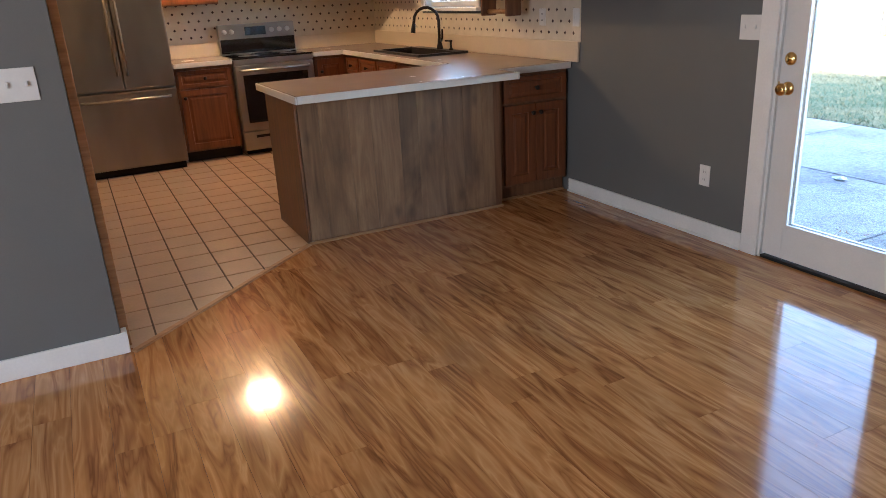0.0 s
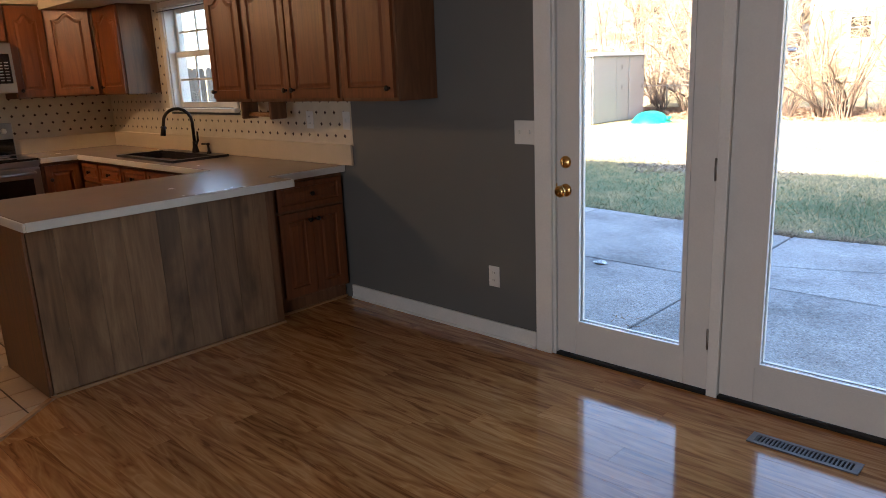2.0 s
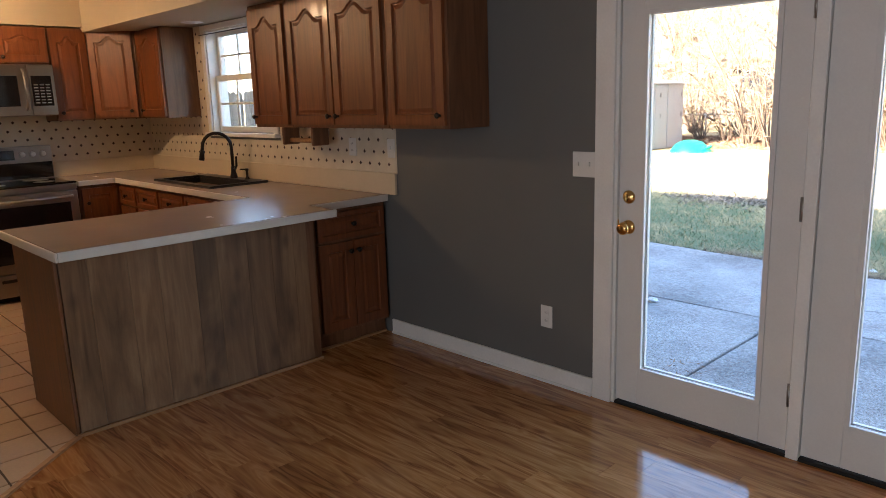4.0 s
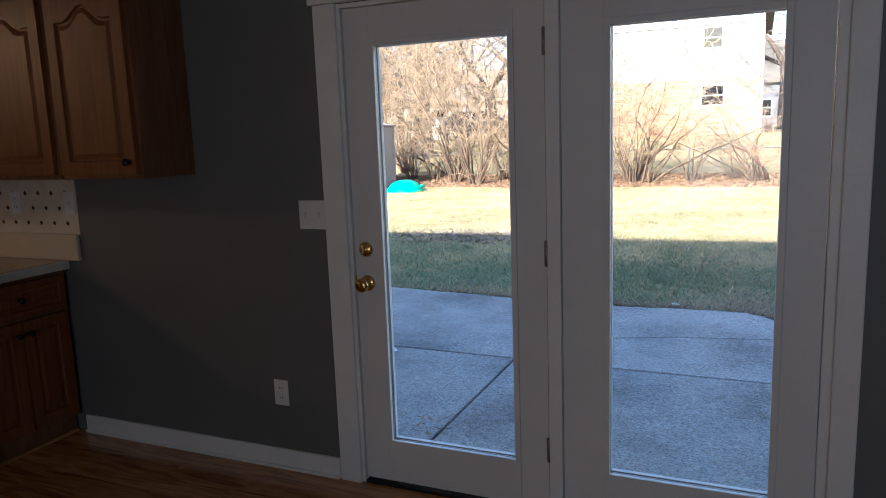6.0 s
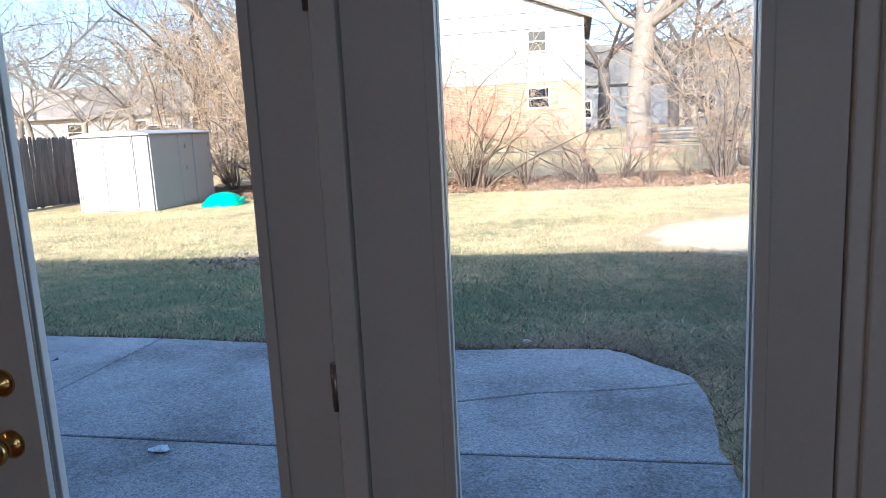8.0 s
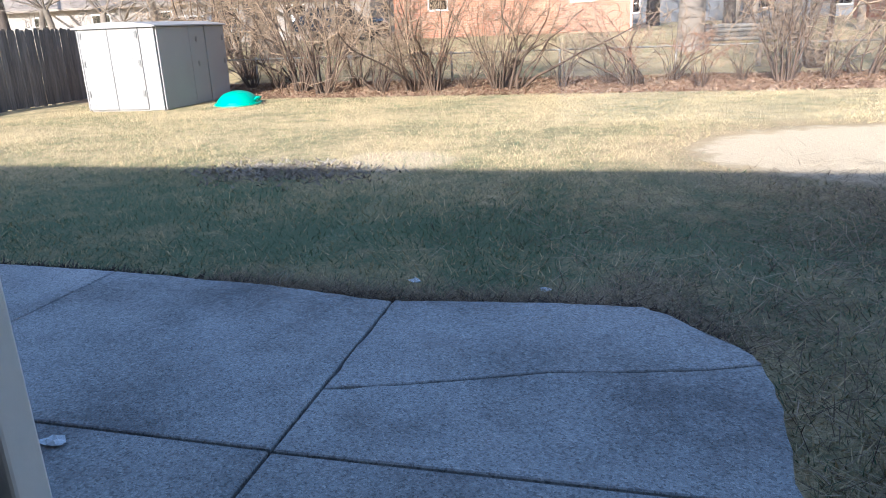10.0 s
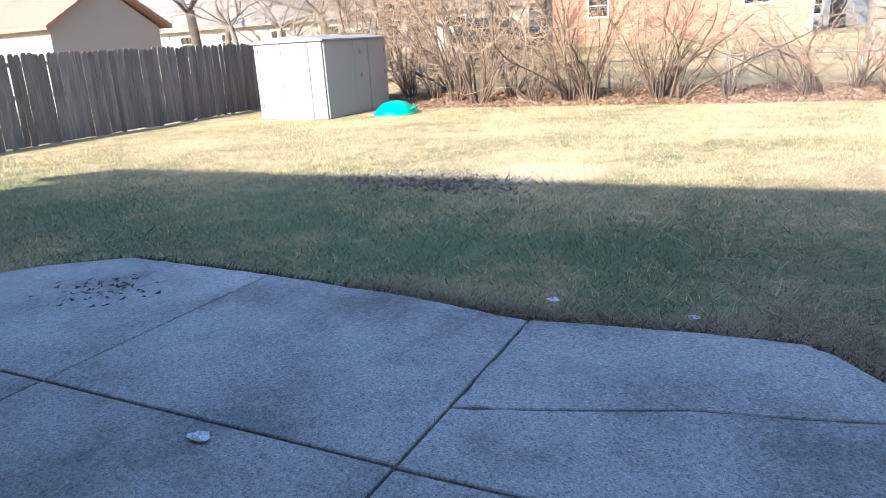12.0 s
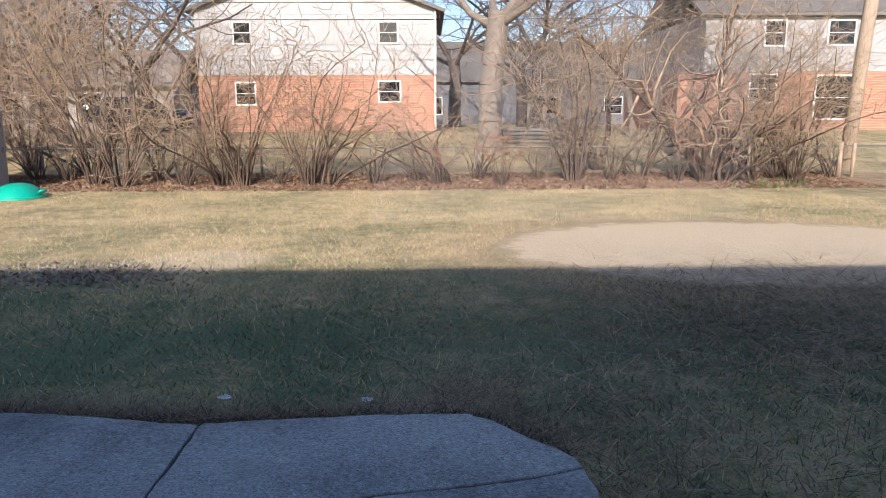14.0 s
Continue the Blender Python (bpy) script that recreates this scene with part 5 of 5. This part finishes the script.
# tall fans, crooked old clumps, low brush, reddish brush
FAN = shrub_meshes(11, 4.3, 20, 0.45, 0.034, 0.11, 0.4, 0.34, 2)
OLD = shrub_meshes(12, 4.0, 8, 0.75, 0.055, 0.26, 0.3, 0.46, 2)
BRUSH = shrub_meshes(13, 1.5, 17, 0.75, 0.018, 0.18, 0.5, 0.34, 1)
RED = shrub_meshes(14, 1.7, 16, 0.6, 0.018, 0.15, 0.45, 0.3, 1, M_REDTWIG)
APPLE = shrub_meshes(15, 5.2, 4, 0.75, 0.14, 0.25, 0.25, 0.36, 4)
rng = random.Random(21)
for me, label, spots in (
        (FAN, "tall bare winter shrub with a fan of brown stems", ((20.3, 8.8, 1.08), (20.4, 5.95, 0.85), (20.5, 4.4, 0.72), (21.0, -2.0, 0.9), (20.9, 9.7, 0.95), (23.6, 12.6, 1.2), (24.6, 14.6, 1.3), (21.3, -7.6, 0.8))),
        (OLD, "old bare shrub with crooked dark limbs", ((20.6, 4.1, 0.95), (20.6, 6.5, 0.9), (21.0, 1.2, 0.8), (21.0, -5.6, 1.05), (21.9, -3.9, 0.9), (23.0, 10.6, 1.1), (21.0, 7.6, 0.75), (22.6, -6.8, 0.9), (24.0, -8.6, 1.0))),
        (APPLE, "old bare apple tree with thick crooked trunks", ((21.3, -5.5, 0.95), (23.4, -3.2, 0.8))),
        (BRUSH, "low tangle of thin bare brush along the fence", ((20.4, 7.3, 0.95), (20.7, 2.9, 1.1), (20.8, 5.2, 0.8), (21.2, 1.9, 0.8), (21.4, -1.2, 0.8), (21.2, -3.0, 1.0), (20.7, -6.3, 1.2), (21.4, -7.2, 1.3), (21.5, 10.6, 1.2), (21.8, 11.6, 1.1), (20.9, -4.6, 1.1), (21.6, -8.8, 1.1), (21.6, 4.4, 1.3), (21.5, 8.3, 1.2), (21.6, 0.3, 1.1), (21.3, -2.2, 0.9), (20.4, -7.3, 0.9), (21.2, 6.7, 0.9))),
        (RED, "reddish-brown low shrub with dry leaves", ((20.3, -0.2, 0.75), (20.6, 1.4, 0.8), (20.8, -5.2, 0.9), (20.6, 6.2, 0.8)))):
    for x, y, k in spots:
        plant("shrub", me, ("stems", "crown"), x, y, rng.random() * 360, k, label, "shrub", "back fence shrubs")


def tree_meshes(seed, tall, r, fork, depth=3, bark=None, kids=2):
    rng = random.Random(seed)
    tr, cr = Twigs(8), Twigs(3)
    p, d = Vector((0, 0, -0.2)), Vector((0, 0, 1))
    n = 8
    rr = r * 1.25
    for i in range(n):
        q = p + d * (tall * fork / n)
        tr.limb(p, q, rr, rr * (0.86 if i == 0 else 0.975))
        rr *= 0.86 if i == 0 else 0.975
        p = q
        d = (d + Vector((rng.gauss(0, 0.03), rng.gauss(0, 0.03), 0))).normalized()
    top = p
    for i in range(5):
        a = 2 * math.pi * (i + rng.random() * 0.6) / 5
        d = Vector((math.cos(a) * 0.8, math.sin(a) * 0.8, rng.uniform(0.35, 1.0))).normalized()
        cr.grow(rng, top - Vector((0, 0, rng.uniform(0, 0.4) * tall * fork * 0.3)), d, tall * rng.uniform(0.45, 0.65), r * rng.uniform(0.3, 0.45), depth, 5, 0.24, kids, 0.05)
    return tr.mesh("trunk", bark or M_BARK), cr.mesh("crown", bark or M_BARK)


BIG = tree_meshes(31, 11, 0.4, 0.42, 4)
plant("tree", BIG, ("trunk", "crown"), 27.2, -0.45, 200, 1.0, "large bare tree with thick pale trunk", "tree", "")
T2 = tree_meshes(32, 10, 0.26, 0.3, 4, M_DARKBARK)
T3 = tree_meshes(33, 9, 0.15, 0.25, 4, M_BARK)
for x, y, m, s, a in ((27.5, 13.8, BIG, 0.95, 10), (27.5, 10.8, T2, 0.9, 70), (25.5, -6.5, T3, 0.8, 20), (24.5, -7.8, T3, 0.62, 120), (30, 17, T2, 1.0, 200), (33, 22, T3, 1.1, 300), (40, -4, T2, 1.2, 15), (48, 0, T2, 1.4, 95), (50, -9, T3, 1.5, 190), (44, 15, T2, 1.3, 250), (55, 22, T2, 1.6, 10), (60, 32, T3, 1.8, 60), (35, 30, T3, 1.1, 111), (58, 12, T3, 1.8, 5), (30, 36, T3, 1.2, 45), (28.5, -3.6, T3, 0.7, 80), (70, 45, T2, 1.8, 33), (60, -20, T2, 1.6, 130), (30, -2.6, T3, 0.75, 22), (31, -6.2, T3, 0.85, 222), (28, -9.6, T3, 0.7, 140), (33, -4.4, T3, 0.9, 310), (34, -8.0, T3, 0.9, 60), (52, -5, T3, 1.4, 12), (54, 4, T3, 1.5, 150), (29.5, 15.5, T3, 0.95, 77), (31, 12.6, T3, 1.0, 190), (26.2, 12.2, T3, 0.8, 260), (27, 19.5, T3, 0.8, 50), (29.5, 22, T3, 0.9, 170), (33, 27.5, T3, 1.0, 280), (27, 35, T3, 1.1, 20), (39, 36, T2, 1.2, 75), (38, 20, T2, 0.9, 35), (41, 26, T3, 1.2, 140), (37, 24.5, T3, 0.9, 222), (56, 28, T2, 1.5, 80), (58, 40, T3, 1.8, 170), (64, 52, T2, 1.8, 250), (57, 34, T3, 1.7, 18), (62, 18, T2, 1.7, 290), (47, -4, T2, 1.2, 44), (56, 9, T2, 1.5, 200), (23.8, -1.9, T3, 0.5, 15), (25.2, -6.0, T3, 0.6, 310), (24.8, 13.6, T3, 0.6, 200)):
    plant("tree", m, ("trunk", "crown"), x, y, a, s, "bare winter tree with fine twigs", "tree", "bare trees")

# chain-link fence
M_GALV = speckled("galvanised_wire", (0.3, 0.28, 0.25), 0.2, 10, 0.5, 60, 0.0, 0.6)
cf = thing("chain_link_fence", (22.3, 2, 0), "low rusty chain-link fence behind the shrubs", "fence")
zf = height(22.3, 0)
part("top_rail", tube([(22.3, -14, zf + 0.73), (22.3, 15.6, zf + 0.73)], 0.022, 8), M_GALV, cf)
for i in range(11):
    y = 14.5 - 2.85 * i
    part("post", tube([(22.3, y, zf - 0.05), (22.3, y, zf + 0.78)], 0.03, 8), M_GALV, cf)
net = Twigs(3)
for i in range(260):
    y = -14 + i * 0.115
    for s in (-1, 1):
        net.limb(Vector((22.3, y, zf + 0.02)), Vector((22.3, y + s * 0.7, zf + 0.72)), 0.0025, 0.0025)
o = new("mesh_net", net.mesh("mesh_net", M_GALV))
o.parent = cf
o.matrix_parent_inverse = Matrix.Translation(-BASE[cf])

# ---- neighbouring houses ----
def brick_mat():
    m = Mat("orange_brick", 0.85, 0, 0.3)
    sep = m.node("ShaderNodeSeparateXYZ", Vector=m.tc.outputs["Object"])
    v = m.node("ShaderNodeCombineXYZ", X=sep.outputs[1], Y=sep.outputs[2], Z=0.0)
    b = m.node("ShaderNodeTexBrick", Vector=v.outputs[0], Scale=1.0, Mortar_Size=0.008, Brick_Width=0.21, Row_Height=0.072, Color1=(0.42, 0.17, 0.09, 1), Color2=(0.32, 0.12, 0.07, 1), Mortar=(0.42, 0.36, 0.3, 1))
    m.color(m.mix(0.25, b.outputs["Color"], m.ramp(m.noise(m.at(), 1.5), [(0.3, (0.3, 0.12, 0.06)), (0.7, (0.5, 0.24, 0.14))])))
    m.bump(b.outputs["Fac"], -0.3, 0.008)
    return m.m


M_BRICK = brick_mat()
M_SIDING = speckled("white_siding", (0.34, 0.325, 0.31), 0.05, 1, 0.6, 20, 0.05)
M_TAN = speckled("tan_siding", (0.34, 0.295, 0.26), 0.05, 1, 0.7, 20, 0.05)
M_REDROOF = speckled("brown_shingles", (0.3, 0.17, 0.12), 0.2, 1.5, 0.9, 15, 0.3)
M_TANROOF = speckled("tan_shingles", (0.27, 0.22, 0.18), 0.15, 1.5, 0.9, 15, 0.3)
M_DARKSIDE = speckled("dark_grey_siding", (0.13, 0.13, 0.14), 0.15, 1, 0.7, 20)


def house_window(parent, x, y0, y1, z0, z1, name="window"):
    w = part(name, box(x - 0.05, x - 0.002, y0, y1, z0, z1, 0.01), M_TRIM, parent)
    part("pane", box(x - 0.056, x - 0.0505, y0 + 0.07, y1 - 0.07, z0 + 0.08, (z0 + z1) / 2 - 0.02), M_DGLASS, w)
    part("pane", box(x - 0.056, x - 0.0505, y0 + 0.07, y1 - 0.07, (z0 + z1) / 2 + 0.02, z1 - 0.08), M_DGLASS, w)


def clapboards(parent, x, y0, y1, z0, z1):
    n = int((z1 - z0) / 0.2)
    for i in range(n):
        z = z0 + i * (z1 - z0) / n
        bm = bmesh.new()
        v = [bm.verts.new(p) for p in ((x - 0.03, y0, z), (x - 0.03, y1, z), (x - 0.008, y1, z + (z1 - z0) / n), (x - 0.008, y0, z + (z1 - z0) / n), (x - 0.004, y0, z), (x - 0.004, y1, z))]
        bm.faces.new(v[:4][::-1])
        bm.faces.new((v[0], v[1], v[5], v[4]))
        part("siding_board", bm, M_SIDING, parent)


def gable_roof(parent, x0, x1, y0, y1, zE, zR, along, mat, over=0.35, t=0.14):
    """A gable roof with its ridge along x or y."""
    bm = bmesh.new()
    if along == "x":
        yc = (y0 + y1) / 2
        prof = [(y0 - over, zE - 0.15), (yc, zR), (y1 + over, zE - 0.15), (y1 + over, zE - 0.15 + t), (yc, zR + t), (y0 - over, zE - 0.15 + t)]
        a = [bm.verts.new((x0 - over, y, z)) for y, z in prof]
        b = [bm.verts.new((x1 + over, y, z)) for y, z in prof]
    else:
        xc = (x0 + x1) / 2
        prof = [(x0 - over, zE - 0.15), (xc, zR), (x1 + over, zE - 0.15), (x1 + over, zE - 0.15 + t), (xc, zR + t), (x0 - over, zE - 0.15 + t)]
        a = [bm.verts.new((x, y0 - over, z)) for x, z in prof]
        b = [bm.verts.new((x, y1 + over, z)) for x, z in prof]
    for i in range(6):
        bm.faces.new((a[i], a[(i + 1) % 6], b[(i + 1) % 6], b[i]))
    for q in ((0, 1, 4, 5), (1, 2, 3, 4)):
        bm.faces.new([a[k] for k in q])
        bm.faces.new([b[k] for k in q])
    bmesh.ops.recalc_face_normals(bm, faces=bm.faces)
    part("roof", bm, mat, parent)


def gable_end(x0, x1, y0, y1, zE, zR):
    """The triangular prism under a roof with its ridge along x."""
    bm = bmesh.new()
    yc = (y0 + y1) / 2
    a = [bm.verts.new((x0, y, z)) for y, z in ((y0, zE), (y1, zE), (yc, zR))]
    b = [bm.verts.new((x1, y, z)) for y, z in ((y0, zE), (y1, zE), (yc, zR))]
    for i in range(3):
        bm.faces.new((a[i], a[(i + 1) % 3], b[(i + 1) % 3], b[i]))
    bm.faces.new(a[::-1])
    bm.faces.new(b)
    bmesh.ops.recalc_face_normals(bm, faces=bm.faces)
    return bm


h = thing("house", (40, 6.5, 0.8), "two-storey house, orange brick below white siding", "house")
part("brick_wall", box(36, 45, 1.2, 11.75, 0.3, 3.31), M_BRICK, h)
part("upper_wall", box(36.0, 45, 1.2, 11.75, 3.312, 6.1), M_SIDING, h)
clapboards(h, 36.0, 1.2, 11.75, 3.32, 6.1)
part("gable_wall", gable_end(36.0, 44.9, 1.2, 11.75, 6.1, 7.95), M_SIDING, h)
gable_roof(h, 36, 45, 1.2, 11.75, 6.1, 8.0, "x", M_SHINGLE)
for q in ((9.29, 10.12, 4.62, 5.63), (2.87, 3.77, 4.62, 5.63)):
    house_window(h, 35.97, *q)
for q in ((2.78, 3.82, 2.1, 3.1), (9.2, 10.14, 2.0, 3.05)):
    house_window(h, 36.0, *q)
part("downpipe", tube([(35.95, 1.27, 0.8), (35.95, 1.27, 6.0)], 0.05, 8), M_TRIM, h)

h = thing("house", (40, -16, 0.8), "two-storey house, red brick below pale siding", "house")
part("brick_wall", box(36, 45, -26, -9.6, 0.3, 3.41), M_BRICK, h)
part("upper_wall", box(36.0, 45, -26, -10.7, 3.412, 5.9), M_SIDING, h)
clapboards(h, 36.0, -26, -10.7, 3.42, 5.9)
gable_roof(h, 36, 45, -26, -10.7, 5.95, 8.2, "y", M_SHINGLE)
house_window(h, 35.97, -17.4, -16.13, 4.53, 5.67)
house_window(h, 35.97, -14.3, -13.3, 4.5, 5.67)
house_window(h, 36.0, -14.04, -12.78, 2.0, 3.35)
house_window(h, 36.0, -17.77, -15.77, 1.28, 3.29, "patio_door")

h = thing("garage", (22.3, 27, 0), "tan gabled garage with brown shingle roof", "garage")
part("wall", box(19.95, 24.65, 24, 31, -0.2, 2.65), M_TAN, h)
bm = bmesh.new()
a = [bm.verts.new((x, 24.0, z)) for x, z in ((19.95, 2.652), (24.65, 2.652), (22.3, 4.1))]
b = [bm.verts.new((x, 31.0, z)) for x, z in ((19.95, 2.652), (24.65, 2.652), (22.3, 4.1))]
for i in range(3):
    bm.faces.new((a[i], a[(i + 1) % 3], b[(i + 1) % 3], b[i]))
bm.faces.new(a[::-1])
bm.faces.new(b)
part("gable_wall", bm, M_TAN, h)
gable_roof(h, 19.95, 24.65, 24, 31, 2.75, 4.15, "y", M_REDROOF)

h = thing("house", (49, 38, 0.5), "long single-storey house with tan roof", "house")
part("wall", box(45, 53, 16, 60, 0.3, 3.3), M_TAN, h)
gable_roof(h, 45, 53, 16, 60, 3.35, 5.4, "y", M_TANROOF, 0.6)
for y in (20, 24.5, 29, 33.5, 38, 42):
    house_window(h, 45.0, y, y + 1.4, 1.7, 2.9)
h = thing("house", (66, -8, 0.5), "dark grey house far behind the trees", "house")
part("wall", box(62, 72, -22, 4, 0.3, 4.2), M_DARKSIDE, h)
gable_roof(h, 62, 72, -22, 4, 4.3, 7.6, "y", M_SHINGLE, 0.5)
for y in (-19, -14, -9, -4, 0.5):
    house_window(h, 62.0, y, y + 1.5, 1.6, 3.0)
p = thing("utility_pole", (33, -31, 0.7), "tall weathered wooden utility pole", "utility pole")
part("shaft", tube([(33, -31, 0.4), (33, -31, 10)], [0.2, 0.14], 10), M_TWIG, p)
part("crossarm", box(32.94, 33.06, -32.2, -29.8, 9.2, 9.35), M_TWIG, p)

# overhead wires
for z, sag in ((5.6, 0.3), (6.3, 0.35), (7.4, 0.4)):
    pts = [(33.0, -31 + 75 * i / 12, z - sag * math.sin(math.pi * i / 12)) for i in range(13)]
    single("overhead_wire", tube(pts, 0.012, 5), M_GAP, "thin dark overhead wire from the utility pole", "cable", group="overhead wires")

p = thing("utility_pole", (23.4, -10.0, 0), "leaning pale wooden utility pole behind the fence", "utility pole")
part("shaft", tube([(23.4, -10.2, -0.1), (23.4, -10.38, 3.0), (23.4, -10.75, 8.5)], [0.2, 0.19, 0.16], 12), M_POLE, p)

# posts standing among the shrubs
for y, z1, rad, label in ((-6.25, 0.98, 0.035, "thin pale fence post among the brush"), (-9.0, 0.85, 0.06, "stout weathered wooden gate post"), (-9.35, 0.82, 0.05, "stout weathered wooden gate post")):
    x = 20.7 if rad < 0.05 else 21.6
    c = thing("fence_post", (x, y, height(x, y)), label, "fence post")
    part("post", tube([(x, y, height(x, y) - 0.04), (x, y, z1)], rad, 8), M_POLE, c)


def timber_stack(x, y0, y1, z, rows):
    c = thing("timber_stack", (x, (y0 + y1) / 2, z), "low stack of weathered split timber beside a tree", "timber")
    rng = random.Random(17)
    for k in range(rows):
        for col in range(3):
            dy = rng.uniform(-0.25, 0.25)
            xx = x + col * 0.17 + rng.uniform(-0.02, 0.02)
            part("log", tube([(xx, y0 + dy, z + 0.07 + k * 0.135), (xx, y1 + dy, z + 0.07 + k * 0.135)], [0.066, 0.07], 7), M_GREYWOOD, c)


timber_stack(29.0, -3.6, -1.0, height(29.3, -2) - 0.02, 4)


def parked_car(x, y, z, paint, label):
    """A car side-on, its length along y."""
    c = thing("car", (x, y, z), label, "car")
    side = [(-2.25, 0.35), (-2.28, 0.8), (-2.1, 0.98), (-1.1, 1.05), (-0.5, 1.55), (1.3, 1.6), (2.0, 1.08), (2.2, 0.95), (2.25, 0.4)]
    bm = bmesh.new()
    a = [bm.verts.new((x - 0.88 * (0.85 if h > 1.2 else 1), y + u, z + h)) for u, h in side]
    b = [bm.verts.new((x + 0.88 * (0.85 if h > 1.2 else 1), y + u, z + h)) for u, h in side]
    for i in range(len(a)):
        j = (i + 1) % len(a)
        bm.faces.new((a[i], a[j], b[j], b[i]))
    bm.faces.new(a[::-1])
    bm.faces.new(b)
    bmesh.ops.recalc_face_normals(bm, faces=bm.faces)
    bmesh.ops.bevel(bm, geom=list(bm.edges), offset=0.05, segments=2, affect="EDGES")
    part("body", bm, paint, c)
    for u0, u1 in ((-0.75, 0.25), (0.32, 1.3)):
        bm = bmesh.new()
        q = [bm.verts.new((x - dx, y + u, z + h)) for dx, u, h in ((0.89, u0, 1.1), (0.89, u1 + 0.15, 1.1), (0.79, u1, 1.48), (0.79, u0 + 0.25, 1.48))]
        face = bm.faces.new(q)
        ext = bmesh.ops.extrude_face_region(bm, geom=[face])
        bmesh.ops.translate(bm, vec=(0.03, 0, 0), verts=[v for v in ext["geom"] if isinstance(v, bmesh.types.BMVert)])
        part("side_window", bm, M_DGLASS, c)
    for sx in (-0.8, 0.8):
        for u in (-1.4, 1.35):
            m = pose(x + sx, y + u, z + 0.33, 0, 90 if sx > 0 else -90, 0)
            w = part("wheel", lathe([(0.2, 0.1), (0.31, 0.1), (0.33, 0.06), (0.33, -0.08), (0.3, -0.1)], m, 20), M_TYRE, c)
            part("rim", lathe([(0.2, 0.09), (0.19, 0.105), (0.05, 0.112), (0.01, 0.113)], m, 16), M_NICKEL, w)


M_TYRE = speckled("tyre_rubber", (0.02, 0.02, 0.02), 0.2, 10, 0.8, 60)
M_NAVY = speckled("dark_car_paint", (0.02, 0.024, 0.035), 0.1, 3, 0.2, 60, 0.0)
M_PALECAR = speckled("pale_car_paint", (0.5, 0.49, 0.47), 0.05, 3, 0.25, 60, 0.0)
parked_car(38.5, 15.4, height(38.5, 15.4), M_NAVY, "dark parked car beside a brick house")
parked_car(40.0, 24.0, height(40, 24), M_PALECAR, "pale parked car behind bare trees")
